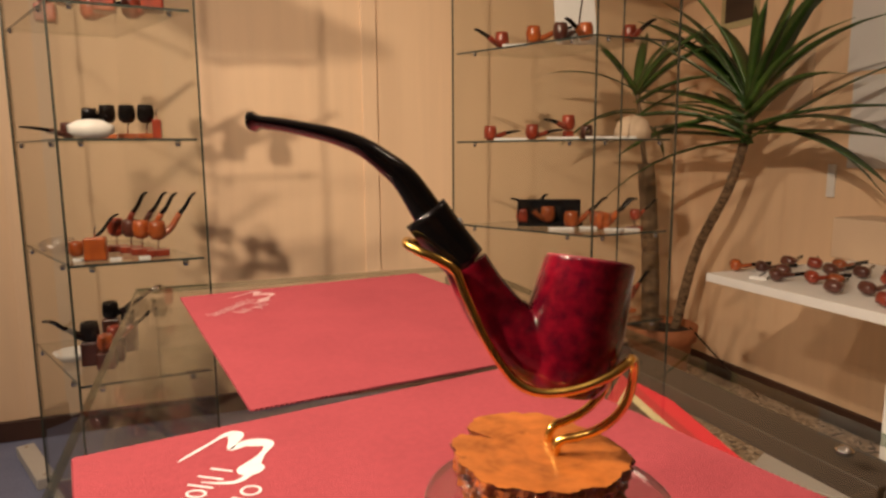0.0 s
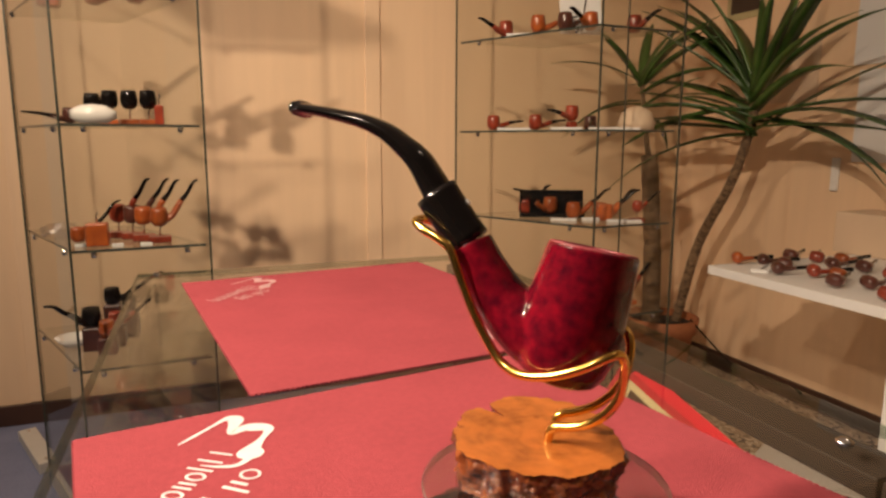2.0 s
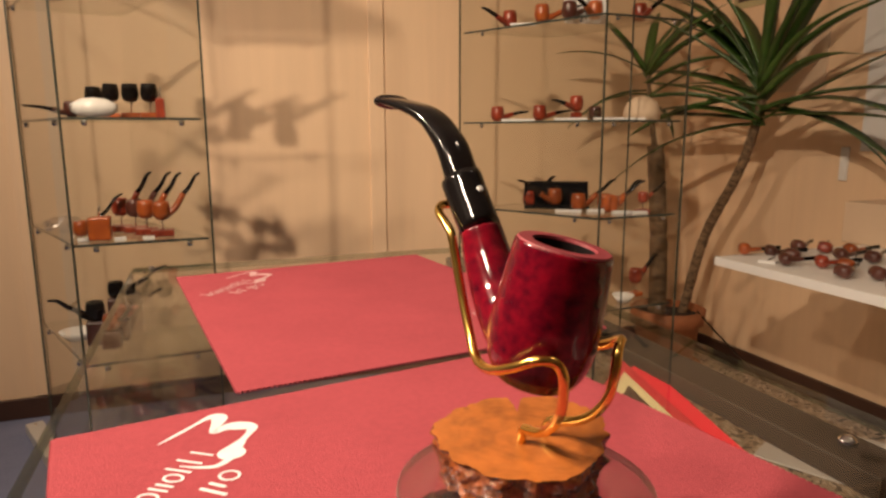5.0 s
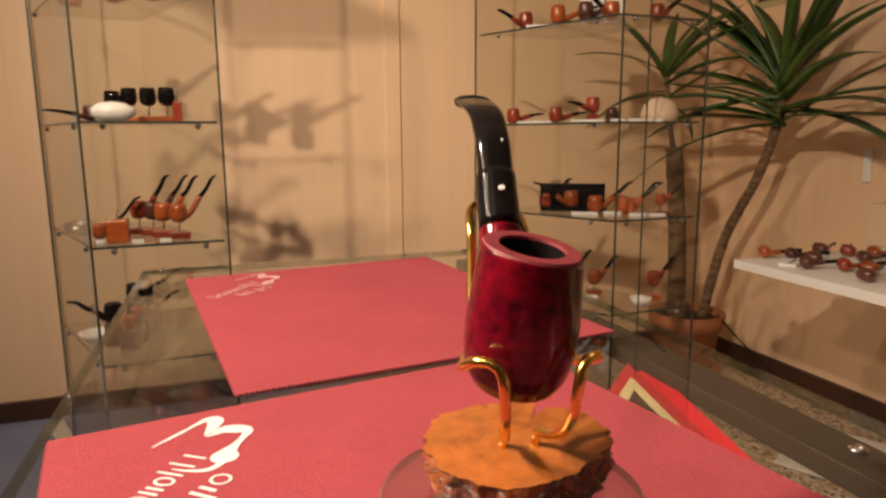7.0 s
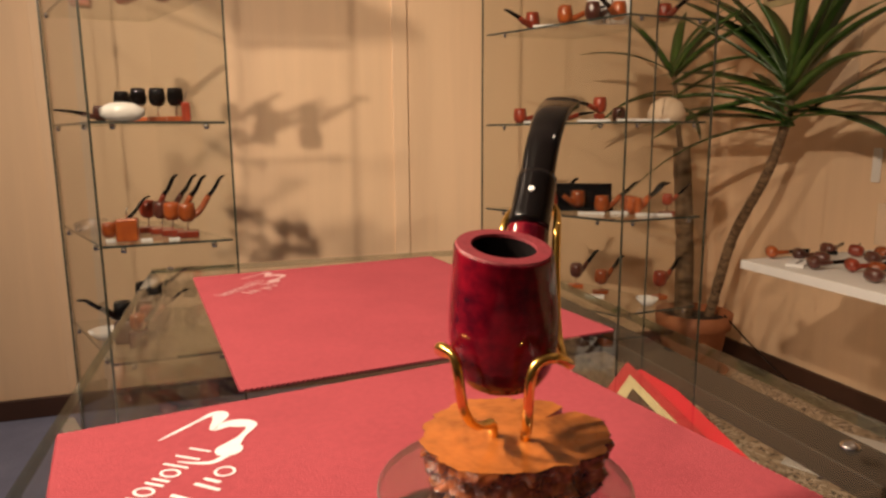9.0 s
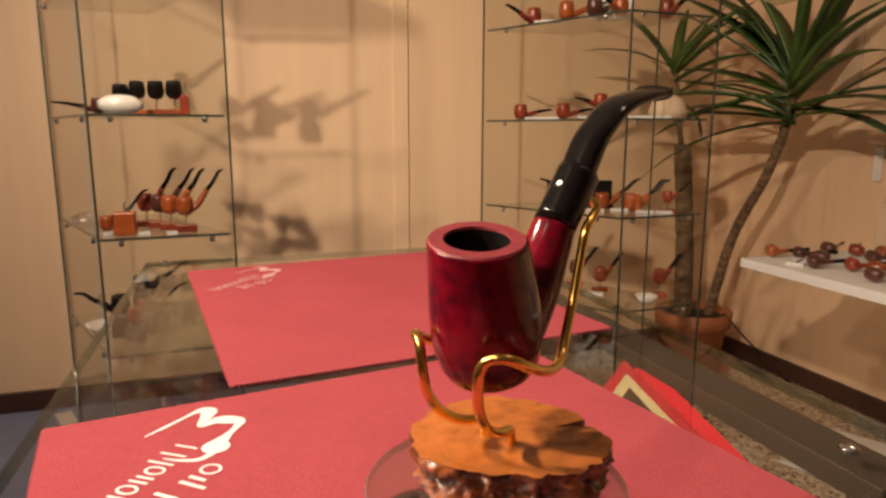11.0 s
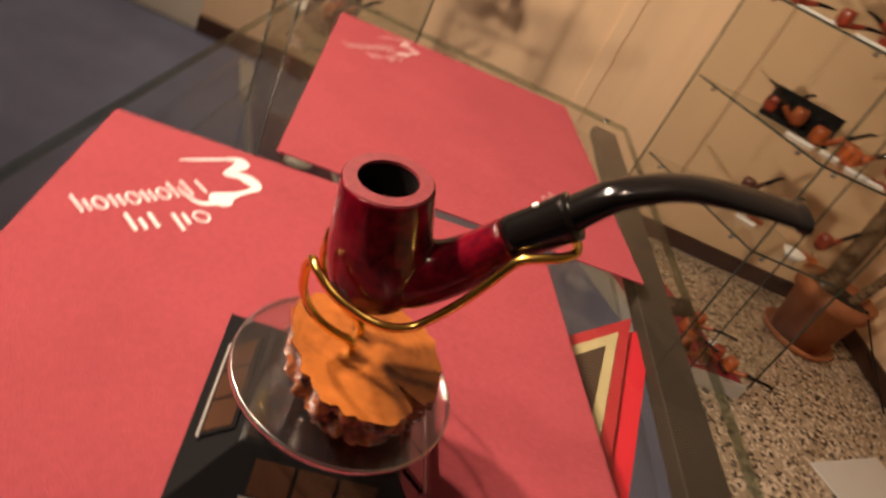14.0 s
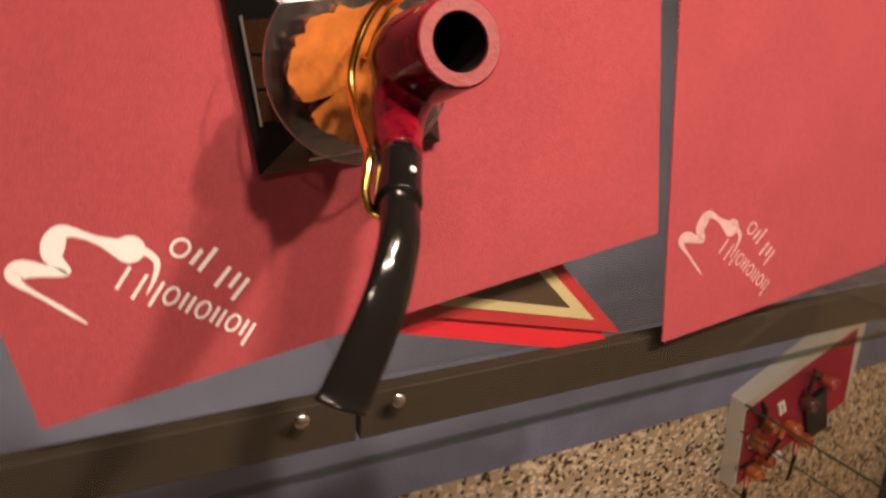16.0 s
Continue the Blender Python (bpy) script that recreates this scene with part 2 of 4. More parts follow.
def lathe(profile, n=32, bm=None, m=Matrix()):
    """Turns (radius, height) pairs about z; closed where the radius is zero."""
    bm = bm or bmesh.new()
    rings = []
    for r, z in profile:
        if r < 1e-6:
            rings.append([bm.verts.new(m @ Vector((0, 0, z)))])
        else:
            rings.append([bm.verts.new(m @ Vector((r * math.cos(2 * math.pi * k / n), r * math.sin(2 * math.pi * k / n), z))) for k in range(n)])
    for a, b in zip(rings, rings[1:]):
        for k in range(n):
            k2 = (k + 1) % n
            if len(a) == 1 and len(b) == 1:
                continue
            if len(a) == 1:
                bm.faces.new((a[0], b[k2], b[k]))
            elif len(b) == 1:
                bm.faces.new((a[k], a[k2], b[0]))
            else:
                bm.faces.new((a[k], a[k2], b[k2], b[k]))
    bmesh.ops.recalc_face_normals(bm, faces=bm.faces)
    return bm


def smooth_path(points, steps=8):
    """Catmull-Rom through the points."""
    pts = [Vector(p) for p in points]
    pts = [pts[0] * 2 - pts[1]] + pts + [pts[-1] * 2 - pts[-2]]
    out = []
    for i in range(1, len(pts) - 2):
        a, b, c, d = pts[i - 1:i + 3]
        for k in range(steps):
            t = k / steps
            out.append(0.5 * (2 * b + (c - a) * t + (2 * a - 5 * b + 4 * c - d) * t * t + (3 * b - a - 3 * c + d) * t ** 3))
    return out + [pts[-2]]


def sweep(points, sizes, n=16, bm=None, side=Vector((0, 1, 0)), power=1.0):
    """A closed body along a line; sizes are (half width along side, half thickness)."""
    bm = bm or bmesh.new()
    rings = []
    for i, p in enumerate(points):
        d = (points[min(i + 1, len(points) - 1)] - points[max(i - 1, 0)]).normalized()
        s = (side - d * side.dot(d)).normalized()
        u = d.cross(s)
        w, h = sizes[i] if isinstance(sizes, list) else sizes
        ring = []
        for k in range(n):
            c, q = math.cos(2 * math.pi * k / n), math.sin(2 * math.pi * k / n)
            c, q = math.copysign(abs(c) ** power, c), math.copysign(abs(q) ** power, q)
            ring.append(bm.verts.new(p + s * w * c + u * h * q))
        rings.append(ring)
    for a, b in zip(rings, rings[1:]):
        for k in range(n):
            bm.faces.new((a[k], a[(k + 1) % n], b[(k + 1) % n], b[k]))
    bm.faces.new(list(reversed(rings[0])))
    bm.faces.new(rings[-1])
    bmesh.ops.recalc_face_normals(bm, faces=bm.faces)
    return bm


def tube(points, r, n=10, bm=None):
    """A round wire; its cross-section turns along with the line."""
    bm = bm or bmesh.new()
    rings, s = [], None
    for i, p in enumerate(points):
        d = (points[min(i + 1, len(points) - 1)] - points[max(i - 1, 0)]).normalized()
        if s is None:
            s = d.orthogonal().normalized()
        s = (s - d * s.dot(d)).normalized()
        u = d.cross(s)
        rr = r[i] if isinstance(r, list) else r
        rings.append([bm.verts.new(p + (s * math.cos(2 * math.pi * k / n) + u * math.sin(2 * math.pi * k / n)) * rr) for k in range(n)])
    for a, b in zip(rings, rings[1:]):
        for k in range(n):
            bm.faces.new((a[k], a[(k + 1) % n], b[(k + 1) % n], b[k]))
    bm.faces.new(list(reversed(rings[0])))
    bm.faces.new(rings[-1])
    bmesh.ops.recalc_face_normals(bm, faces=bm.faces)
    return bm


# ---- the room (plan axes u along the back wall, v towards it) ----
U0, U1, V0, V1 = -4.0, 2.44, -4.5, 3.0
structure("floor", box(U0, V0, FLOOR - 0.1, 1.25, V1, FLOOR), CARPET, ROOM, "dark blue short-pile carpet floor")
structure("floor_granite", box(1.25, V0, FLOOR - 0.1, U1, V1, FLOOR - 0.002), GRANITE, ROOM, "polished speckled beige and black granite floor")
structure("wall_back", box(-0.98, V1, FLOOR, U1 + 0.1, V1 + 0.1, CEIL), WALL, ROOM, "peach wood-grain panelled wall")
structure("wall_back_left", box(U0, V1 + 0.02, FLOOR, -0.98, V1 + 0.1, CEIL), GREY_WALL, ROOM, "plain grey painted wall")
structure("wall_right", box(U1, V0, FLOOR, U1 + 0.1, V1, CEIL), WALL, ROOM, "peach wood-grain panelled wall")
structure("wall_left", box(U0 - 0.1, V0, FLOOR, U0, V1, CEIL), GREY_WALL, ROOM, "plain grey painted wall")
structure("wall_front", box(U0, V0 - 0.1, FLOOR, U1, V0, CEIL), WALL, ROOM, "peach wood-grain panelled wall")
structure("ceiling", box(U0, V0, CEIL, U1, V1, CEIL + 0.1), CEILING, ROOM, "plain off-white ceiling")
structure("baseboard_right", box(U1 - 0.018, V0, FLOOR, U1, V1, FLOOR + 0.085, 0.004), BASEBOARD, ROOM, "dark brown wooden baseboard")
structure("baseboard_back", box(-0.98, V1 - 0.018, FLOOR, U1 - 0.02, V1, FLOOR + 0.085, 0.004), BASEBOARD, ROOM, "dark brown wooden baseboard")
for u, w in ((0.71, 0.07), (-0.70, 0.05)):
    structure("trim", box(u, V1 - 0.012, FLOOR + 0.09, u + w, V1, CEIL, 0.003), BATTEN, ROOM, "peach wooden wall batten")

# ---- glass towers ----
PLAN_L = [(-0.250, 0.534), (-0.043, 0.016), (0.291, 0.043), (0.055, 0.571)]
PLAN_R = [(-0.298, 0.552), (-0.0175, 0.0065), (0.325, 0.03), (0.085, 0.56)]
SHELVES = [0.03, 0.46, 0.78, 1.10, 1.43, 1.76]


def glass_tower(m, label, plan, door):
    t = thing("glass_display_tower", label, "display case", m, "glass display towers")
    n = len(plan)
    for i in range(n):
        (x0, y0), (x1, y1) = plan[i], plan[(i + 1) % n]
        d = Vector((x1 - x0, y1 - y0)).normalized() * 0.003
        q = Vector((-d.y, d.x))
        pane("pane", prism([(x0 + d.x, y0 + d.y), (x1 - d.x, y1 - d.y), (x1 - d.x + q.x, y1 - d.y + q.y), (x0 + d.x + q.x, y0 + d.y + q.y)], FLOOR + 0.06, 2.0), t)
        if i < 3:
            part("glass_edge", prism([(x0 - 0.0027, y0 - 0.0027), (x0 + 0.0027, y0 - 0.0027), (x0 + 0.0027, y0 + 0.0027), (x0 - 0.0027, y0 + 0.0027)], FLOOR + 0.06, 2.0), GLASS_EDGE, t, "dark green glass edge")
    a, b = Vector(plan[1]), Vector(plan[2])
    e = a.lerp(b, 0.30)
    if door:
        part("door_edge", prism([(e.x - 0.0022, e.y - 0.004), (e.x + 0.0022, e.y - 0.004), (e.x + 0.0022, e.y - 0.0008), (e.x - 0.0022, e.y - 0.0008)], FLOOR + 0.06, 2.0), GLASS_EDGE, t, "dark green glass edge")
    cx, cy = sum(x for x, y in plan) / 4, sum(y for x, y in plan) / 4
    inner = [(cx + (x - cx) * 0.96, cy + (y - cy) * 0.96) for x, y in plan]
    core = [(cx + (x - cx) * 0.95, cy + (y - cy) * 0.95) for x, y in plan]
    for z in SHELVES[1:]:
        shelf = pane("glass_shelf", prism(core, z - 0.006, z), t)
        bm = bmesh.new()
        for i in range(n):
            a, b = Vector(inner[i]), Vector(inner[(i + 1) % n])
            c, d = Vector(core[i]), Vector(core[(i + 1) % n])
            if i < 2:
                prism([tuple(a), tuple(b), tuple(d), tuple(c)], z - 0.0065, z + 0.0003, bm)
        part("shelf_edge", bm, SHELF_EDGE, shelf, "dark polished shelf edge")
        for k in (0, 1):
            for f in (0.15, 0.85):
                a, b = Vector(inner[k]), Vector(inner[k + 1])
                p = a.lerp(b, f)
                part("shelf_clip", lathe([(0, -0.022), (0.007, -0.020), (0.008, -0.010), (0.006, -0.0065), (0, -0.0065)], 10, m=Matrix.Translation((p.x, p.y, z))), CHROME, t, "small chrome shelf support", True)
    part("base", prism(plan, FLOOR, FLOOR + 0.06), PLINTH, t, "low grey plinth")
    part("cap", prism(plan, 2.0, 2.03), TOWER_TOP, t)
    return t


TOWER_L = ROOM @ Matrix.Translation((-0.278, 1.89, 0))
TOWER_R = ROOM @ Matrix.Translation((1.23, 1.89, 0))
glass_tower(TOWER_L, "tall clear glass display tower with pipes on its shelves", PLAN_L, False)
glass_tower(TOWER_R, "tall clear glass display tower beside the potted yucca", PLAN_R, True)

# ---- glass counter ----
CL, CR, CF, CB = -0.077, 0.353, -0.12, 0.905
counter = thing("glass_display_counter", "long glass-topped display counter with bronze rails and grey lining", "display counter", ROOM)
pane("glass_top", box(CL, CF, TOP - 0.008, CR, CB, TOP), counter, "clear thick glass top")
for a, b, c, d in ((CR, CF, CR + 0.002, CB), (CL - 0.002, CF, CL, CB), (CL, CB, CR, CB + 0.002)):
    part("glass_edge", box(a, b, TOP - 0.0075, c, d, TOP - 0.0005), TOP_EDGE, counter, "green polished glass edge")
for v0, v1 in ((CF, 0.268), (0.2705, CB - 0.02)):
    part("rail", box(CR - 0.044, v0, TOP - 0.022, CR - 0.012, v1, TOP - 0.009, 0.001), RAIL, counter, "brown anodised rail")
pane("side_pane", box(CR - 0.031, CF, 0.40, CR - 0.025, CB - 0.02, TOP - 0.0225), counter)
pane("side_pane", box(CL + 0.014, CF, 0.40, CL + 0.020, CB - 0.02, TOP - 0.009), counter)
pane("end_pane", box(CL + 0.021, CB - 0.026, 0.40, CR - 0.035, CB - 0.020, TOP - 0.0225), counter)
pane("divider", box(CL + 0.021, 0.2675, 0.40, CR - 0.0475, 0.2705, TOP - 0.0090), counter)
pane("glass_shelf", box(CL + 0.021, 0.272, 0.852, CR - 0.035, CB - 0.028, 0.858), counter)
part("shelf_edge", box(CL + 0.021, 0.2715, 0.8525, CR - 0.035, 0.2722, 0.8575), SHELF_EDGE, counter)
pane("bottom_pane", box(CL + 0.014, CF, 0.392, CR - 0.028, CB - 0.02, 0.399), counter)
for u in (CL + 0.025, CR - 0.06):
    for v in (CF + 0.02, CB - 0.06):
        part("leg", lathe([(0, FLOOR), (0.016, FLOOR), (0.016, FLOOR + 0.01), (0.011, FLOOR + 0.012), (0.011, 0.391), (0, 0.391)], 16, m=Matrix.Translation((u, v, 0))), CHROME, counter, "thin metal leg")
for u, v in ((0.312, 0.232), (0.312, 0.292), (CL + 0.02, CB - 0.012), (CR - 0.03, CB - 0.012)):
    part("screw", lathe([(0, 0.0032), (0.0022, 0.003), (0.0034, 0.002), (0.0046, 0.0014), (0.0048, 0), (0, 0)], 16, m=Matrix.Translation((u, v, TOP + 0.0002))), CHROME, counter, "small chrome screw head", True)

# ---- red mats ----
def mat_cloth(corner, x_dir, w, l, label):
    """A felt mat with pinked edges; corner is its first corner, x_dir the angle of its short side."""
    m = Matrix.Translation((*corner, TOP)) @ Matrix.Rotation(radians(x_dir), 4, "Z")
    t = thing("felt_mat", label, "mat", m, "red felt mats")
    pts, tooth = [], 0.0032
    for (x0, y0), (x1, y1) in (((0, 0), (w, 0)), ((w, 0), (w, l)), ((w, l), (0, l)), ((0, l), (0, 0))):
        a, b = Vector((x0, y0)), Vector((x1, y1))
        n = int((b - a).length / tooth)
        q = Vector(((b - a).y, -(b - a).x)).normalized()
        for k in range(n):
            pts.append(a.lerp(b, k / n))
            pts.append(a.lerp(b, (k + 0.5) / n) + q * 0.0013)
    bm = prism([tuple(p) for p in pts], 0.0, 0.0012)
    bmesh.ops.recalc_face_normals(bm, faces=bm.faces)
    part("cloth", bm, FELT, t)
    return t


def ribbon(points, widths, z=0.0014, bm=None):
    bm = bm or bmesh.new()
    rows = []
    for i, p in enumerate(points):
        d = (points[min(i + 1, len(points) - 1)] - points[max(i - 1, 0)]).normalized()
        q = Vector((-d.y, d.x, 0)) * widths[i] / 2
        rows.append((bm.verts.new((p.x + q.x, p.y + q.y, z)), bm.verts.new((p.x - q.x, p.y - q.y, z))))
    for (a, b), (c, d) in zip(rows, rows[1:]):
        bm.faces.new((a, b, d, c))
    return bm

MAT1 = mat_cloth((-0.028, 0.050), 31.7, 0.297, 0.380, "red felt mat with white emblem under the turntable")
MAT2 = mat_cloth((-0.1545, 0.4395), 29.6, 0.290, 0.366, "red felt mat with white emblem on the counter's far end")


def emblem(mat, turned, w, l, ink=PRINT):
    """The printed emblem in one corner of a mat: a flowing stroke, a round spot and rows of plain bars."""
    flip = Matrix.Translation((w, 0.380, 0)) @ Matrix.Rotation(math.pi, 4, "Z") if turned else Matrix.Translation((0, l - 0.380, 0))
    stroke = smooth_path([(0.0465, 0.3465, 0), (0.062, 0.358, 0), (0.0755, 0.3675, 0), (0.0795, 0.3625, 0), (0.0735, 0.3475, 0), (0.083, 0.3505, 0), (0.0925, 0.3435, 0), (0.0850, 0.331, 0), (0.0765, 0.321, 0)], 8)
    n = len(stroke)
    widths = [0.0008 + 0.0088 * min(1, i / n * 3) * (0.65 + 0.35 * math.cos(i / n * 19)) for i in range(n)]
    bm = ribbon(stroke, widths)
    tail = smooth_path([(0.0790, 0.3175, 0), (0.0690, 0.3100, 0), (0.0600, 0.3130, 0), (0.0530, 0.3185, 0)], 6)
    ribbon(tail, [0.0038 * (1 - i / len(tail)) + 0.0006 for i in range(len(tail))], 0.00142, bm)
    spot = bmesh.ops.create_circle(bm, cap_ends=True, segments=24, radius=0.0068, matrix=Matrix.Translation((0.0772, 0.3195, 0.00144)))
    for start, end, letters in (((0.0205, 0.2715), (0.0735, 0.3265), ("T", "x", "x", "x", "x", "x", "T", "T", "i")), ((0.0455, 0.2690), (0.0800, 0.2985), ("T", "i", "p", "x"))):
        a, b = Vector((*start, 0)), Vector((*end, 0))
        d = (b - a).normalized()
        q = Vector((-d.y, d.x, 0))
        pitch = (b - a).length / len(letters)
        for k, kind in enumerate(letters):
            tall = {"T": 0.0140, "x": 0.0098, "i": 0.0125, "p": 0.0098}[kind]
            drop = -0.0045 if kind == "p" else 0.0
            if kind == "x" and k % 2:
                # a small ring
                c = a + d * pitch * (k + 0.42) + q * (0.0048 + drop * 0.3)
                ring = [c + d * (pitch * 0.36 * math.cos(s * math.pi / 8)) + q * (0.0046 * math.sin(s * math.pi / 8)) for s in range(17)]
                ribbon(ring, [0.0014] * 17, 0.00148, bm)
                continue
            # one or two thin upright bars of uneven height
            for f, low, high in ((0.10, drop, tall), (0.56, 0.0, min(tall, 0.0092)))[:1 if kind == "i" or (kind == "T" and k) else 2]:
                p, wide = a + d * pitch * (k + f), pitch * 0.19
                bm.faces.new([bm.verts.new((v.x, v.y, 0.00146)) for v in (p + q * low, p + d * wide + q * low, p + d * wide + q * high, p + q * high)])
    bmesh.ops.transform(bm, matrix=flip, verts=bm.verts)
    for f in bm.faces:
        f.normal_update()
        if f.normal.z < 0:
            f.normal_flip()
    part("print", bm, ink, mat, "white printed emblem")


emblem(MAT1, False, 0.297, 0.380)
emblem(MAT1, True, 0.297, 0.380)
emblem(MAT2, False, 0.290, 0.366, WORN_PRINT)
emblem(MAT2, True, 0.290, 0.366, WORN_PRINT)

# ---- turntable, stand and pipe ----
AXIS = (0.0075, 0.2785)
BASE_TURN = 30.1
DISC_Z = TOP + 0.0365
turntable = thing("turntable", "black plastic solar turntable with a clear round plate on the mat", "turntable", pose(*AXIS, TOP + 0.0013, 0, 0, BASE_TURN))
bm = bmesh.new()
rings = []
for half, z in ((0.046, 0.0), (0.0485, 0.001), (0.0485, 0.005), (0.046, 0.007), (0.030, 0.021), (0.028, 0.022)):
    rings.append([bm.verts.new((sx * half, sy * half, z)) for sx, sy in ((-1, -1), (1, -1), (1, 1), (-1, 1))])
for a, b in zip(rings, rings[1:]):
    for k in range(4):
        bm.faces.new((a[k], a[(k + 1) % 4], b[(k + 1) % 4], b[k]))
bm.faces.new(list(reversed(rings[0])))
bm.faces.new(rings[-1])
part("housing", bm, BLACK, turntable)
for k in range(4):
    # a cell panel on each sloping side
    m = Matrix.Rotation(radians(90 * k), 4, "Z") @ Matrix.Translation((0, -0.038, 0.0143)) @ Matrix.Rotation(radians(41.2), 4, "X")
    panel = part("solar_panel", box(-0.024, -0.0075, 0, 0.024, 0.0075, 0.0008), BLACK, turntable, "small solar panel")
    panel.matrix_local = m
    part("frame", box(-0.0245, -0.0078, 0.0008, 0.0245, -0.0068, 0.0014), SILVER, panel)
    for j in range(3):
        part("cell", box(-0.0225 + j * 0.0155, -0.0060, 0.0008, -0.0085 + j * 0.0155, 0.0062, 0.0012), CELL, panel)
part("spindle", lathe([(0, 0.022), (0.012, 0.022), (0.012, 0.0318), (0, 0.0318)], 24), BLACK, turntable, smooth=False)
PLATE_OFF = Matrix.Translation((-0.0015, -0.0015, 0))
disc = part("plate", lathe([(0, 0.0318), (0.0434, 0.0318), (0.0434, 0.0352), (0, 0.0352)], 72, m=PLATE_OFF), ACRYLIC, turntable, "clear acrylic round plate")
disc.visible_shadow = False
part("plate_edge", lathe([(0.0436, 0.0318), (0.0442, 0.0322), (0.0444, 0.0335), (0.0442, 0.0348), (0.0436, 0.0352)], 72, m=PLATE_OFF), ACRYLIC_EDGE, disc, "bright polished plate edge", True)

stand = thing("pipe_stand", "gold wire pipe stand on a varnished burl wood slice", "pipe stand", pose(*AXIS, DISC_Z + 0.0003))
# the burl slice: an uneven outline, flat sawn face, knobbly bark side
bm = bmesh.new()
N, LEVELS = 160, 16
BURL_X = -0.0045
HB, WB = 0.0163, 0.0218
rows = []


def burl_radius(a):
    r = 0.0308 + 0.0016 * math.cos(2 * a + 2.09) + 0.0015 * math.cos(3 * a + 1.0)
    r += 0.0022 * noise.noise((3 * math.cos(a), 3 * math.sin(a), 0.3)) + 0.0017 * noise.noise((9 * math.cos(a), 9 * math.sin(a), 1.3)) + 0.0008 * noise.noise((22 * math.cos(a), 22 * math.sin(a), 4.1))
    notch = math.exp(-((a - 2.55) / 0.055) ** 2)
    return r - 0.013 * notch


for j in range(LEVELS + 1):
    h = j / LEVELS
    row = []
    for k in range(N):
        a = 2 * math.pi * k / N
        r = burl_radius(a) * (0.90 + 0.10 * h ** 0.7)
        if j < LEVELS:
            p = Vector((40 * math.cos(a), 40 * math.sin(a), 22 * h))
            r += 0.0030 * noise.noise(p * 0.13) + 0.0034 * abs(noise.noise(p * 0.30)) - 0.0012
        row.append(bm.verts.new((r * math.cos(a) + BURL_X, r * math.sin(a), HB * h)))
    rows.append(row)
for a, b in zip(rows, rows[1:]):
    for k in range(N):
        bm.faces.new((a[k], a[(k + 1) % N], b[(k + 1) % N], b[k]))
bm.faces.new(list(reversed(rows[0])))
part("bark", bm, BARK, stand, "knobbly dark varnished bark", True)
bm = bmesh.new()
inner = []
for k in range(N):
    a = 2 * math.pi * k / N
    inner.append(bm.verts.new((burl_radius(a) * math.cos(a) + BURL_X, burl_radius(a) * math.sin(a), HB + 0.0002)))
bm.faces.new(inner)
part("sawn_face", bm, STUMP_TOP, stand, "orange-brown sawn burl face")

# pipe space: x forward over the bowl, y to its left, z up from the glass
for side in (1, -1):
    line = ((0.0015, 0.0055, -0.012), (0.0015, 0.0055, -0.003), (0.0035, 0.0060, 0.0004), (0.0085, 0.0070, 0.0018), (0.0150, 0.0082, 0.0045), (0.0210, 0.0094, 0.0095), (0.0250, 0.0102, 0.0165), (0.0263, 0.0110, 0.0255), (0.0258, 0.0120, 0.0296), (0.0244, 0.0142, 0.0318), (0.0214, 0.0182, 0.0318), (0.0137, 0.0206, 0.0278), (0.0035, 0.0196, 0.0238), (-0.0060, 0.0172, 0.0222), (-0.0130, 0.0148, 0.0240), (-0.0180, 0.0130, 0.0290), (-0.0245, 0.0115, 0.0395), (-0.0305, 0.0104, 0.0530), (-0.0340, 0.0100, 0.0615), (-0.0385, 0.0095, 0.0650), (-0.0450, 0.0080, 0.0680), (-0.0492, 0.0045, 0.0700), (-0.0500, 0.0, 0.0704))
    pts = [(x, y * side, WB + z) for x, y, z in line]
    part("wire", tube(smooth_path(pts, 8), 0.00165, 12), GOLD, stand, "polished gold wire", True)

pipe = thing("tobacco_pipe", "bent dark red briar pipe with a curved black stem", "pipe", pose(*AXIS, 0))
LEANED = Matrix.Translation((0, 0, 1.020)) @ Matrix.Rotation(radians(-3), 4, "X") @ Matrix.Translation((0, 0, -1.020))
RIM_C, BOWL_TILT = Vector((0.0135, 0, 1.0217)), 13.5
BOWL = Matrix.Translation(RIM_C) @ Matrix.Rotation(radians(BOWL_TILT), 4, "Y")


def rim_cut(bm):
    """Slopes the rim against the bowl's axis."""
    for v in bm.verts:
        w = max(0.0, min(1.0, (v.co.z + 0.025) / 0.025))
        v.co.z += w * (v.co.x * 0.07 - v.co.y * 0.095)
    return bm


def moved(bm, m):
    bmesh.ops.transform(bm, matrix=m, verts=bm.verts)
    return bm


bm = lathe([(0, -0.0467), (0.0114, -0.0466), (0.0140, -0.0452), (0.0162, -0.0410), (0.0174, -0.0355), (0.0178, -0.0295), (0.0176, -0.023), (0.0168, -0.014), (0.0159, -0.005), (0.0154, -0.0002), (0.0151, 0.0), (0.0104, 0.0), (0.0101, -0.012), (0.0098, -0.030), (0.006, -0.036), (0, -0.037)], 48)
rim_cut(bm)
moved(bm, BOWL)
shank = smooth_path([(-0.0298, 0, 1.0215), (-0.0247, 0, 1.0120), (-0.0167, 0, 1.0005), (-0.007, 0, 0.9925), (0.002, 0, 0.989)], 6)
shank_r = (0.0077, 0.0086, 0.0102, 0.0125, 0.0140)
sizes = []
for i in range(len(shank)):
    k = min(i // 6, 3)
    r = shank_r[k] + (shank_r[k + 1] - shank_r[k]) * (i / 6 - k)
    sizes.append((r, r))
sweep(shank, sizes, 28, bm)
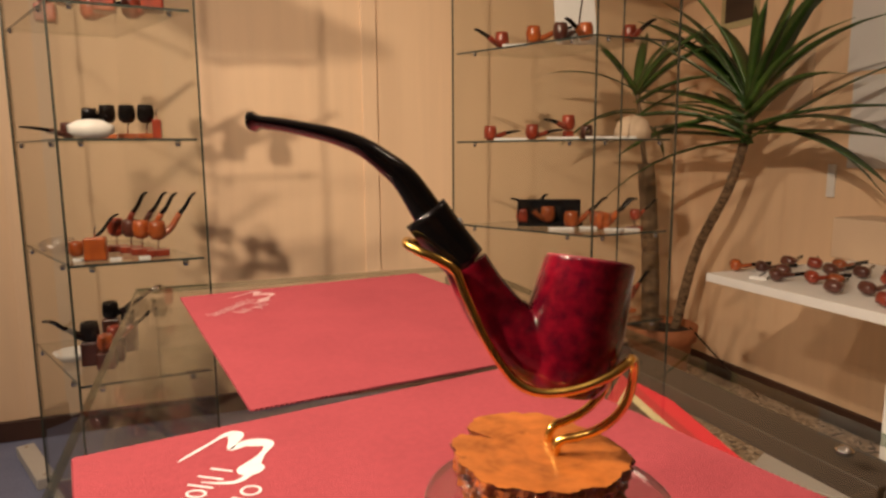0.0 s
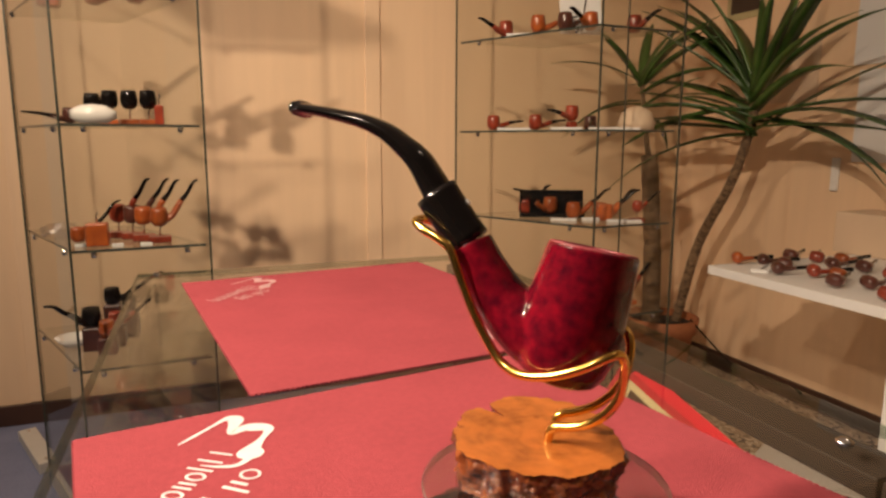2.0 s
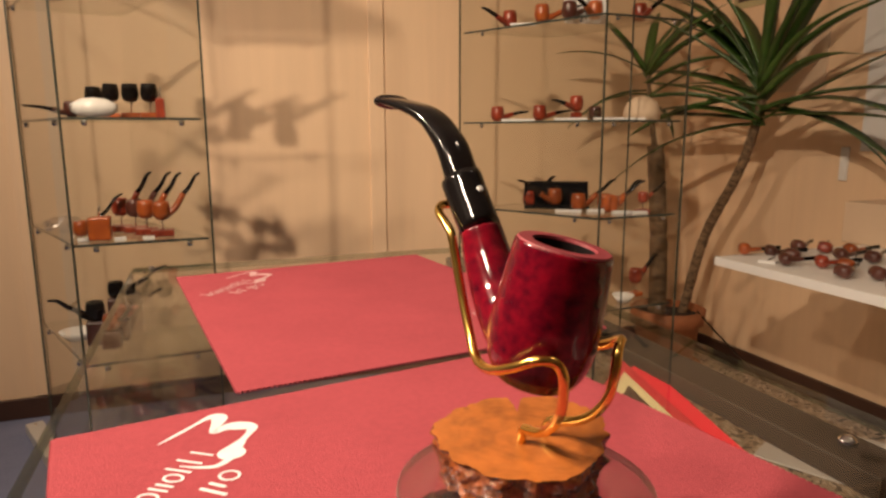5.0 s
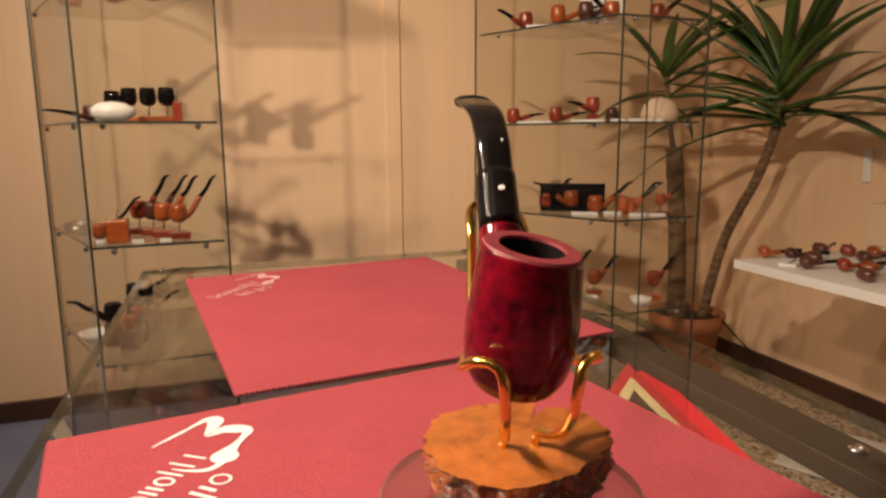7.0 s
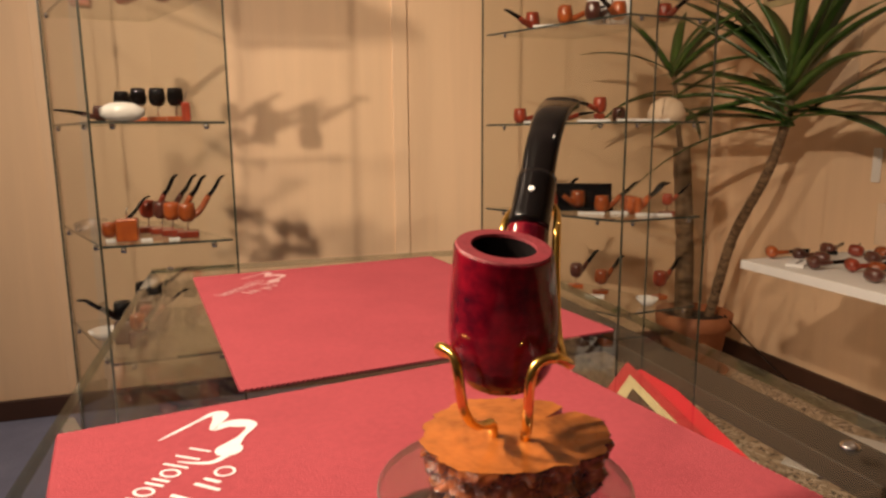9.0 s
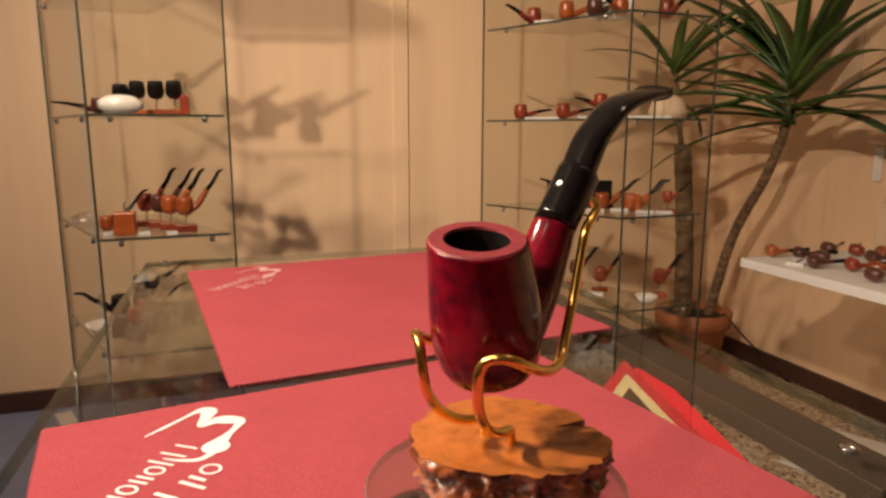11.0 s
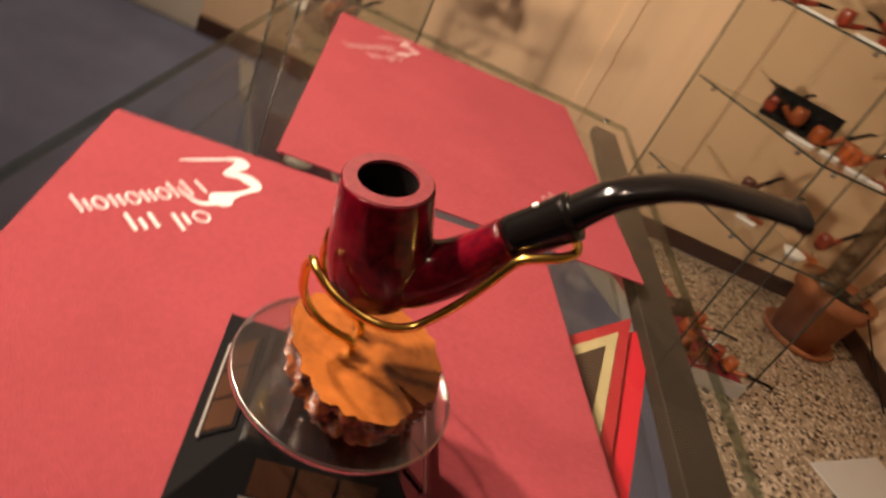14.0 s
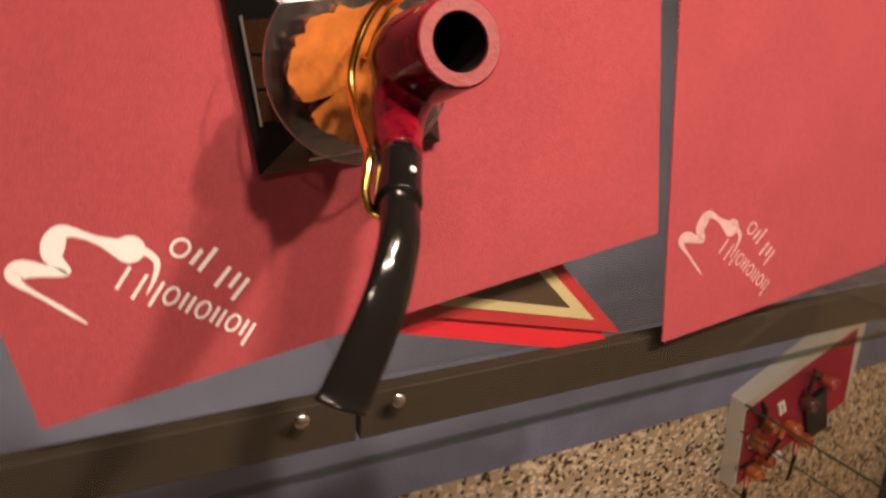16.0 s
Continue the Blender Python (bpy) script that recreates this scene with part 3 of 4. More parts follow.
for v in bm.verts:
    v.co = LEANED @ v.co
bowl = part("bowl", bm, BRIAR, pipe, "dark red lacquered briar bowl and shank", True)
rm = bowl.modifiers.new("blend", "REMESH")
rm.mode, rm.voxel_size, rm.use_smooth_shade = "VOXEL", 0.00055, True
sm = bowl.modifiers.new("soften", "SMOOTH")
sm.factor, sm.iterations = 0.5, 8
part("rim", moved(rim_cut(lathe([(0.0100, -0.0006), (0.0102, 0.0004), (0.0145, 0.0004), (0.0150, -0.0003)], 64)), LEANED @ BOWL), RIM, pipe, "matt sanded rim", False)
part("lining", moved(rim_cut(lathe([(0.0103, 0.0002), (0.0099, -0.002), (0.0094, -0.029), (0.005, -0.034), (0, -0.0345)], 40)), LEANED @ BOWL), CHAR, pipe, "black bowl lining", True)
FER = [(-0.0435, 0, 1.0388), (-0.0370, 0, 1.0302), (-0.0298, 0, 1.0215)]
FER = smooth_path(FER, 5)
bm = sweep(FER, [(0.0077, 0.0075 + 0.00006 * (10 - i)) for i in range(len(FER))], 32)
for v in bm.verts:
    v.co = LEANED @ v.co
ferrule = part("ferrule", bm, EBONITE, pipe, "glossy black stem collar", True)
STEM = smooth_path([(-0.0405, 0, 1.0352), (-0.0440, 0, 1.0410), (-0.0503, 0, 1.0504), (-0.0573, 0, 1.0564), (-0.0638, 0, 1.0609), (-0.0717, 0, 1.0642), (-0.0802, 0, 1.0663), (-0.0897, 0, 1.0682), (-0.0968, 0, 1.0692), (-0.0990, 0, 1.0694), (-0.1002, 0, 1.0695)], 5)
keys = [(0.0066, 0.0056), (0.0066, 0.0052), (0.0067, 0.0045), (0.0068, 0.0037), (0.0070, 0.0032), (0.0073, 0.0029), (0.0077, 0.0025), (0.0080, 0.0022), (0.0082, 0.0021), (0.0086, 0.0032), (0.0085, 0.0030)]
sizes = []
for i in range(len(STEM)):
    f = i / 5
    k = min(int(f), len(keys) - 2)
    sizes.append(tuple(a + (b - a) * (f - k) for a, b in zip(keys[k], keys[k + 1])))
bm = sweep(STEM, sizes, 28, power=0.85)
for v in bm.verts:
    v.co = LEANED @ v.co
part("stem", bm, EBONITE, pipe, "curved black mouthpiece with a flared bit", True)
part("dot", lathe([(0, 0.0003), (0.0011, 0.0002), (0.0012, -0.0004)], 16, m=LEANED @ Matrix.Translation((-0.0312, 0, 1.0362)) @ Matrix.Rotation(radians(48), 4, "Y")), DOT, pipe, "inlaid white dot")

# ---- white side table ----
table = thing("side_table", "white laminate table holding rows of pipes", "table", ROOM)
part("tabletop", box(1.55, 0.2, 0.632, 2.435, 1.735, 0.66, 0.002), WHITE, table)
for u, v in ((1.60, 1.10), (2.36, 1.10), (1.60, 0.25), (2.36, 0.25)):
    part("leg", box(u, v, FLOOR, u + 0.05, v + 0.05, 0.632, 0.003), WHITE, table)


# ---- yucca ----
POT = Vector((0.95, 3.17, FLOOR))
yucca = thing("potted_yucca", "tall yucca with bare canes and sword leaves in terracotta", "plant", Matrix.Translation(POT))
part("saucer", lathe([(0, 0.0), (0.15, 0.0), (0.17, 0.035), (0.162, 0.035), (0.145, 0.008), (0, 0.008)], 40), TERRACOTTA, yucca, smooth=True)
part("pot", lathe([(0, 0.01), (0.120, 0.01), (0.152, 0.235), (0.170, 0.238), (0.176, 0.305), (0.160, 0.308), (0.152, 0.27), (0, 0.27)], 40), TERRACOTTA, yucca, "terracotta pot with a thick rim", True)
part("soil", lathe([(0.150, 0.273), (0.08, 0.283), (0, 0.286)], 24), SOIL, yucca, smooth=True)


def cane(points, r0, r1, parent):
    pts = smooth_path(points, 14)
    n = len(pts)
    radii = [r0 + (r1 - r0) * i / n + 0.005 * noise.noise((r0 * 90, 0, i * 0.9)) for i in range(n)]
    return part("cane", tube(pts, radii, 12), TRUNK, parent, "rough ringed bare cane", True)


def blade_mesh(length, width, droop, rng):
    """A sword leaf along x with a folded middle, thick enough to have two sides."""
    bm = bmesh.new()
    n, rows = 7, []
    for i in range(n + 1):
        f = i / n
        w = width * (0.55 + 1.2 * f) * (1 - f) ** 0.75 / 0.95 + 0.0006
        z = -droop * f ** 2.2 * length
        x = length * f * (1 - 0.12 * droop * f)
        rows.append([bm.verts.new((x, -w, z + 0.25 * w)), bm.verts.new((x, 0, z)), bm.verts.new((x, w, z + 0.25 * w)), bm.verts.new((x, 0, z - 0.0015))])
    for a, b in zip(rows, rows[1:]):
        for k in range(4):
            bm.faces.new((a[k], b[k], b[(k + 1) % 4], a[(k + 1) % 4]))
    bm.faces.new(list(reversed(rows[-1])))
    bm.faces.new(rows[0])
    bmesh.ops.recalc_face_normals(bm, faces=bm.faces)
    return mesh_of(bm, "leaf", LEAF, True)


rng = random.Random(5)
BLADES = [blade_mesh(l, w, d, rng) for l, w, d in ((0.66, 0.042, 0.10), (0.74, 0.050, 0.26), (0.78, 0.046, 0.42), (0.60, 0.044, 0.48), (0.52, 0.036, 0.16), (0.70, 0.052, 0.34))]
INV_ROOM = ROOM.inverted()
CANES = [([(0.07, 0.0, 0.27), (0.121, -0.093, 0.665), (0.182, -0.266, 0.97), (0.200, -0.37, 1.19), (0.198, -0.40, 1.32)], 0.023, 0.017, 42, 0.90, -2), ([(-0.048, 0.0, 0.27), (-0.062, 0.0, 0.66), (-0.098, 0.0, 1.08)], 0.043, 0.038, 0, 0.0, 0), ([(-0.100, 0.0, 1.06), (-0.125, -0.01, 1.20), (-0.155, -0.02, 1.42)], 0.013, 0.010, 15, 0.62, 0)]
for points, r0, r1, count, size, low in CANES:
    cane(points, r0, r1, yucca)
    head = Vector(points[-1])
    made = 0
    while made < count:
        lift, az = low + (76 - low) * rng.random() ** 1.25, rng.uniform(0, 360)
        base = head - Vector((0, 0, rng.uniform(0.0, 0.16) * (1 if lift < 40 else 0.2)))
        m = Matrix.Translation(base) @ Matrix.Rotation(radians(az), 4, "Z") @ Matrix.Rotation(radians(-lift), 4, "Y") @ Matrix.Rotation(radians(rng.uniform(-25, 25)), 4, "X")
        clear = True
        mesh = BLADES[rng.randrange(len(BLADES))]
        for v in mesh.vertices:
            q = INV_ROOM @ (POT + m @ v.co)
            if q.x > U1 - 0.02 or q.y > V1 - 0.03 or (q.y < 2.46 and q.x < 1.83):
                clear = False
                break
        if not clear:
            continue
        leaf = new("leaf", mesh)
        leaf.parent = yucca
        leaf.matrix_local = m @ Matrix.Scale(size, 4)
        made += 1

# ---- pipes on display ----
def display_pipe(m, wood, bend, label, size=1.0, stem=EBONITE, group="pipes on display", reach=1.0):
    """A small tobacco pipe: x over the bowl's front, z up along the bowl."""
    t = thing("tobacco_pipe", label, "pipe", m @ Matrix.Scale(size, 4), group)
    body = lathe([(0, -0.002), (0.012, 0.0), (0.0185, 0.008), (0.0205, 0.020), (0.0190, 0.034), (0.0170, 0.043), (0.0110, 0.043), (0.0100, 0.020), (0, 0.014)], 18)
    line = smooth_path([(-0.010, 0, 0.010), (-0.030, 0, 0.012 + 0.3 * bend * 0.02), (-0.052, 0, 0.016 + bend * 0.020)], 4)
    sweep(line, [(0.0085 - 0.0018 * i / len(line), 0.0085 - 0.0018 * i / len(line)) for i in range(len(line))], 12, body)
    part("bowl", body, wood, t, "", True)
    end = line[-1]
    line = smooth_path([end, end + Vector((-0.025, 0, 0.012 * bend + 0.002)) * reach, end + Vector((-0.052, 0, 0.034 * bend)) * reach, end + Vector((-0.072, 0, 0.040 * bend)) * reach], 4)
    part("stem", sweep(line, [(0.0064 + 0.0012 * i / len(line), 0.0060 - 0.0036 * i / len(line)) for i in range(len(line))], 10), stem, t, "black stem", True)
    return t


def rest_block(m, w, d, h, mat, label):
    t = thing("pipe_rest", label, "pipe rest", m, "pipe rests")
    part("block", box(-w / 2, -d / 2, 0, w / 2, d / 2, h, min(w, d, h) * 0.12), mat, t)
    part("post", tube([Vector((0, 0, h - 0.002)), Vector((0, 0, h + 0.018)), Vector((0.004, 0, h + 0.03))], 0.002, 8), CHROME, t, "thin metal post", True)
    return t


def card(m, w, d, label):
    t = thing("price_card", label, "card", m, "price cards")
    part("sheet", box(-w / 2, -d / 2, 0, w / 2, d / 2, 0.009, 0.001), PAPER, t)
    part("text_bar", box(-w * 0.35, -d * 0.1, 0.009, w * 0.3, d * 0.05, 0.0093), DARK, t)
    return t


def at(tower, x, y, z, turn=0.0, tilt=0.0, roll=0.0):
    return tower @ pose(x, y, z + 0.0005, roll, tilt, turn)


# tower beside the doorway: upper shelf
for x, y, h, s in ((0.02, 0.30, 0.0, 1.3), (0.07, 0.16, 0.05, 1.4), (0.13, 0.24, 0.0, 1.3), (0.19, 0.12, 0.06, 1.4), (-0.10, 0.36, 0.05, 1.3), (-0.02, 0.12, 0.0, 1.2)):
    if h:
        rest_block(at(TOWER_L, x, y, 1.43), 0.055, 0.05, h, RED_BRIAR, "red wooden pipe block on the glass shelf")
    display_pipe(at(TOWER_L, x, y, 1.434 + h, rng.uniform(150, 210)), RED_BRIAR, 0.9, "reddish briar pipe on the glass shelf", s)
# middle shelf: dark bowls on rests, a white oval dish
for x, y, h in ((0.004, 0.24, 0.052), (0.052, 0.20, 0.058), (0.106, 0.14, 0.055), (0.154, 0.12, 0.055)):
    rest_block(at(TOWER_L, x, y, 1.10), 0.045, 0.05, 0.014, ORANGE, "small orange wooden pipe rest on the glass shelf")
    display_pipe(at(TOWER_L, x, y, 1.10 + h - 0.012, -75, 0), EBONITE, 0.0, "black rusticated pipe raised on a small rest", 1.08, reach=0.3)
dish = thing("oval_ornament", "glossy white oval ornament lying on the glass shelf", "ornament", at(TOWER_L, 0.026, 0.075, 1.10))
part("body", moved(lathe([(0, 0.0), (0.014, 0.002), (0.022, 0.012), (0.022, 0.026), (0.012, 0.037), (0, 0.040)], 28), Matrix.Diagonal((2.5, 1.3, 1.25, 1))), WHITE_GLAZE, dish, smooth=True)
rest_block(at(TOWER_L, 0.181, 0.10, 1.10), 0.022, 0.04, 0.050, RED_BRIAR, "upright dark red wooden block on the glass shelf")
display_pipe(at(TOWER_L, -0.035, 0.13, 1.103, 30), DARK_BRIAR, 0.2, "dark briar pipe lying on the glass shelf", 0.9)
# lower shelf: bent pipes on red rests
for x, y, turn, wood in ((0.044, 0.26, 150, RED_BRIAR), (0.085, 0.22, 170, DARK_BRIAR), (0.118, 0.17, 160, ORANGE), (0.162, 0.12, 185, ORANGE)):
    rest_block(at(TOWER_L, x, y, 0.78), 0.058, 0.04, 0.018, RED_BRIAR, "red wooden pipe rest on the glass shelf")
    display_pipe(at(TOWER_L, x, y, 0.826, turn, 0), wood, 2.2, "bent orange-brown pipe standing on a red rest", 1.15, reach=0.55)
rest_block(at(TOWER_L, 0.010, 0.10, 0.78), 0.055, 0.04, 0.062, ORANGE, "tall orange wooden pipe block on the glass shelf")
display_pipe(at(TOWER_L, -0.045, 0.16, 0.785, 210), ORANGE, 1.6, "orange pipe leaning beside a wooden block", 0.95)
for x, y in ((-0.03, 0.09), (0.06, 0.07), (0.13, 0.06)):
    card(at(TOWER_L, x, y, 0.78, 10), 0.028, 0.016, "small white price card on the glass shelf")
bag = thing("plastic_pouch", "crumpled clear plastic pouch on the glass shelf", "pouch", at(TOWER_L, -0.11, 0.30, 0.78))
bm = bmesh.new()
bmesh.ops.create_icosphere(bm, subdivisions=3, radius=0.05)
for v in bm.verts:
    v.co += v.co.normalized() * 0.016 * noise.noise(v.co * 60)
    v.co.z = max(0.0, v.co.z * 0.5 + 0.02)
part("sheet", bm, ACRYLIC, bag)
# bottom shelf
for x, y, h, turn, wood, size in ((0.00, 0.36, 0.10, 180, EBONITE, 1.2), (0.05, 0.33, 0.085, 90, EBONITE, 1.0), (0.02, 0.24, 0.06, 200, RED_BRIAR, 1.0), (-0.04, 0.22, 0.07, 60, EBONITE, 1.3), (0.005, 0.17, 0.05, 120, ORANGE, 1.1)):
    rest_block(at(TOWER_L, x, y, 0.46), 0.05, 0.045, h, DARK_BRIAR, "dark wooden pipe rest on the glass shelf")
    display_pipe(at(TOWER_L, x, y, 0.46 + h, turn), wood, 1.0, "briar pipe raised on a dark rest", size)
scoop = thing("white_scoop", "white ceramic scoop on the glass shelf", "ornament", at(TOWER_L, -0.10, 0.28, 0.46))
part("bowl", lathe([(0, 0), (0.03, 0.004), (0.05, 0.03), (0.046, 0.03), (0.028, 0.009), (0, 0.006)], 24), WHITE_GLAZE, scoop, smooth=True)

# tower beside the plant: top shelf
for x, y, turn, wood in ((-0.165, 0.40, 20, RED_BRIAR), (-0.11, 0.26, 160, ORANGE), (-0.05, 0.18, 200, DARK_BRIAR), (0.03, 0.15, 30, ORANGE), (0.20, 0.14, 90, RED_BRIAR)):
    display_pipe(at(TOWER_R, x, y, 1.433, turn), wood, 0.5, "briar pipe lying on the top glass shelf", 1.3, reach=0.7)
card(at(TOWER_R, -0.14, 0.34, 1.43, -30), 0.09, 0.03, "long white card on the top glass shelf")
leaflet = thing("standing_leaflet", "white leaflet with a curved grey line standing on glass", "leaflet", at(TOWER_R, 0.04, 0.22, 1.43, -12, 0, -12))
part("sheet", box(-0.075, 0, 0, 0.075, 0.003, 0.20), PAPER, leaflet)
part("line", tube(smooth_path([(0.0, -0.001, 0.01), (0.012, -0.001, 0.08), (0.03, -0.001, 0.17)], 6), 0.003, 6), DARK, leaflet, "thin dark curved line", True)
# second shelf
for x, y, turn, wood, z in ((-0.20, 0.42, 180, RED_BRIAR, 0), (-0.10, 0.28, 180, RED_BRIAR, 0), (0.0, 0.20, 20, RED_BRIAR, 0.03), (0.14, 0.30, 60, DARK_BRIAR, 0.0)):
    display_pipe(at(TOWER_R, x, y, 1.103 + z, turn), wood, 0.25, "red briar pipe on the glass shelf", 1.2, reach=0.7)
for x, y, w in ((-0.145, 0.36, 0.12), (-0.045, 0.16, 0.11), (0.06, 0.09, 0.10), (0.17, 0.10, 0.07)):
    card(at(TOWER_R, x, y, 1.10, -20), w, 0.022, "white price card on the glass shelf")
rest_block(at(TOWER_R, 0.0, 0.20, 1.10), 0.03, 0.03, 0.03, RED_BRIAR, "low red wooden rest on the glass shelf")
cup = thing("pale_dome", "pale peach rounded dome on the glass shelf", "ornament", at(TOWER_R, 0.235, 0.15, 1.10))
part("dome", lathe([(0, 0), (0.062, 0.0), (0.064, 0.030), (0.052, 0.062), (0.028, 0.080), (0, 0.086)], 28), POSTER, cup, smooth=True)
# third shelf: open black case, pipes
case = thing("presentation_case", "open black presentation case holding an orange pipe", "case", at(TOWER_R, 0.02, 0.36, 0.78, -25))
part("lid", box(-0.12, 0.0, 0, 0.12, 0.012, 0.098, 0.003), BLACK, case)
part("tray", box(-0.12, -0.06, 0, 0.12, -0.0005, 0.016, 0.003), BLACK, case)
display_pipe(at(TOWER_R, -0.01, 0.315, 0.797, 10), ORANGE, 0.9, "orange pipe lying in the open case", 1.35)
for x, y, turn, wood in ((-0.06, 0.42, 200, RED_BRIAR), (0.045, 0.24, 170, ORANGE), (0.13, 0.20, 150, ORANGE), (0.115, 0.14, 190, ORANGE)):
    display_pipe(at(TOWER_R, x, y, 0.783, turn), wood, 1.3, "orange briar pipe on the glass shelf", 1.35, reach=0.7)
rest_block(at(TOWER_R, 0.22, 0.10, 0.78), 0.05, 0.03, 0.012, RED_BRIAR, "red wooden pipe rest on the glass shelf")
display_pipe(at(TOWER_R, 0.22, 0.10, 0.815, 190), RED_BRIAR, 1.0, "red pipe raised on a small rest", 0.9)
for x, y, w in ((-0.03, 0.34, 0.08), (0.08, 0.18, 0.06), (0.16, 0.09, 0.12), (-0.02, 0.20, 0.09)):
    card(at(TOWER_R, x, y, 0.78, -25), w, 0.025, "white price card on the glass shelf")
# bottom shelf
for x, y, h, wood in ((0.05, 0.42, 0.045, DARK_BRIAR), (0.09, 0.30, 0.04, ORANGE), (0.25, 0.16, 0.05, RED_BRIAR)):
    rest_block(at(TOWER_R, x, y, 0.46), 0.05, 0.035, 0.016, ORANGE, "orange wooden pipe rest on the glass shelf")
    display_pipe(at(TOWER_R, x, y, 0.46 + h, 200), wood, 1.2, "briar pipe raised on a wooden rest", 1.25, reach=0.7)
card(at(TOWER_R, 0.04, 0.26, 0.46, -30), 0.07, 0.03, "white price card on the glass shelf")
scoop2 = thing("white_scoop", "white ceramic scoop on the lowest glass shelf", "ornament", at(TOWER_R, 0.15, 0.09, 0.46))
part("bowl", lathe([(0, 0), (0.02, 0.003), (0.04, 0.03), (0.037, 0.03), (0.018, 0.008), (0, 0.005)], 24), WHITE_GLAZE, scoop2, smooth=True)
# crimson cloth on the tower's deck
cloth = thing("crimson_cloth", "crimson cloth spread on the tower deck under pipes", "cloth", at(TOWER_R, 0, 0, FLOOR + 0.0605))
part("sheet", prism([(-0.21, 0.505), (0.008, 0.016), (0.305, 0.044), (0.085, 0.54)], 0, 0.004), RED_CLOTH, cloth)
for x, y, turn, wood in ((0.06, 0.10, 40, ORANGE), (0.10, 0.22, 120, ORANGE), (0.20, 0.12, 80, RED_BRIAR), (0.17, 0.30, 150, ORANGE), (0.02, 0.28, 20, DARK_BRIAR), (0.12, 0.055, 10, ORANGE), (-0.05, 0.36, 60, RED_BRIAR), (0.24, 0.075, 150, ORANGE)):
    display_pipe(at(TOWER_R, x, y, FLOOR + 0.069, turn), wood, 0.4, "orange briar pipe lying on the crimson cloth", 1.25)
tray2 = thing("presentation_case", "flat black presentation case on the crimson cloth", "case", at(TOWER_R, 0.09, 0.36, FLOOR + 0.0655, 20))
part("tray", box(-0.09, -0.05, 0, 0.09, 0.05, 0.022, 0.004), BLACK, tray2)
for x, y in ((0.13, 0.06), (0.03, 0.18), (0.24, 0.22)):
    card(at(TOWER_R, x, y, FLOOR + 0.0655, 25), 0.05, 0.03, "white price card on the crimson cloth")

# ---- pipes on the white table ----
for k in range(44):
    v = 1.69 - 0.060 * (k // 2) + rng.uniform(-0.012, 0.012)
    u = 1.64 + 0.23 * (k % 2) + 0.05 * (k // 2 % 3) + rng.uniform(-0.02, 0.02)
    wood = (ORANGE, DARK_BRIAR, DARK_BRIAR, RED_BRIAR, DARK_BRIAR)[k % 5]
    display_pipe(ROOM @ pose(u, v, 0.6790, 82, 0, rng.choice((165, 190, 205, 150))), wood, 0.5, "briar pipe lying on the white table", 0.94, group="pipes on the table")
for u, v in ((1.66, 1.61), (1.98, 1.60), (1.92, 1.35)):
    card(ROOM @ pose(u, v, 0.6605, 0, 0, 30), 0.12, 0.05, "white paper slip on the white table")
carton = thing("cream_carton", "cream cardboard carton standing on the white table", "carton", ROOM @ pose(2.30, 1.45, 0.6605))
part("body", box(-0.1, -0.36, 0, 0.1, 0.36, 0.15, 0.004), POSTER, carton)

# ---- right wall ----
def sheet_on_wall(name, label, category, v0, v1, z0, z1, mat, border=None):
    t = thing(name, label, category, ROOM)
    part("sheet", box(U1 - 0.006, v0, z0, U1 - 0.0005, v1, z1), mat, t)
    if border:
        part("border", box(U1 - 0.011, v0 + 0.03, z0 + 0.03, U1 - 0.0065, v1 - 0.03, z1 - 0.03), border, t)
    return t


sheet_on_wall("wall_poster", "large white paper poster on the panelled wall", "poster", 1.30, 1.955, 0.985, 1.34, PAPER)
sheet_on_wall("wall_poster", "large white paper poster on the panelled wall", "poster", 1.30, 1.985, 1.36, 1.95, PAPER)
sheet_on_wall("framed_picture", "dark picture in a pale frame on the wall", "picture", 2.45, 2.68, 1.635, 1.95, TAN, DARK)
sheet_on_wall("wall_notice", "cream printed notice pinned to the panelled wall", "notice", 2.14, 2.62, 1.235, 1.50, POSTER)
switch = thing("light_switch", "narrow white light switch on the panelled wall", "switch", ROOM)
part("plate", box(U1 - 0.012, 2.0, 0.865, U1 - 0.0005, 2.035, 1.0, 0.003), WHITE, switch)
part("rocker", box(U1 - 0.016, 2.008, 0.90, U1 - 0.0125, 2.027, 0.965, 0.002), WHITE, switch)

# ---- inside the counter, and on the floor ----
gift = thing("gift_box", "flat triangular red gift box with tan triangle on its lid", "box", Matrix.Translation((0.0, 0.0, 0.8585)))


def nested(points, inset):
    """A smaller triangle with sides parallel to the first."""
    pts = [Vector(p) for p in points]
    lengths = [(pts[(k + 1) % 3] - pts[(k + 2) % 3]).length for k in range(3)]
    centre = sum((p * l for p, l in zip(pts, lengths)), Vector((0, 0))) / sum(lengths)
    area = abs((pts[1] - pts[0]).cross(pts[2] - pts[0])) / 2
    f = 1 - inset * sum(lengths) / (2 * area)
    return [tuple(centre + (p - centre) * f) for p in pts]


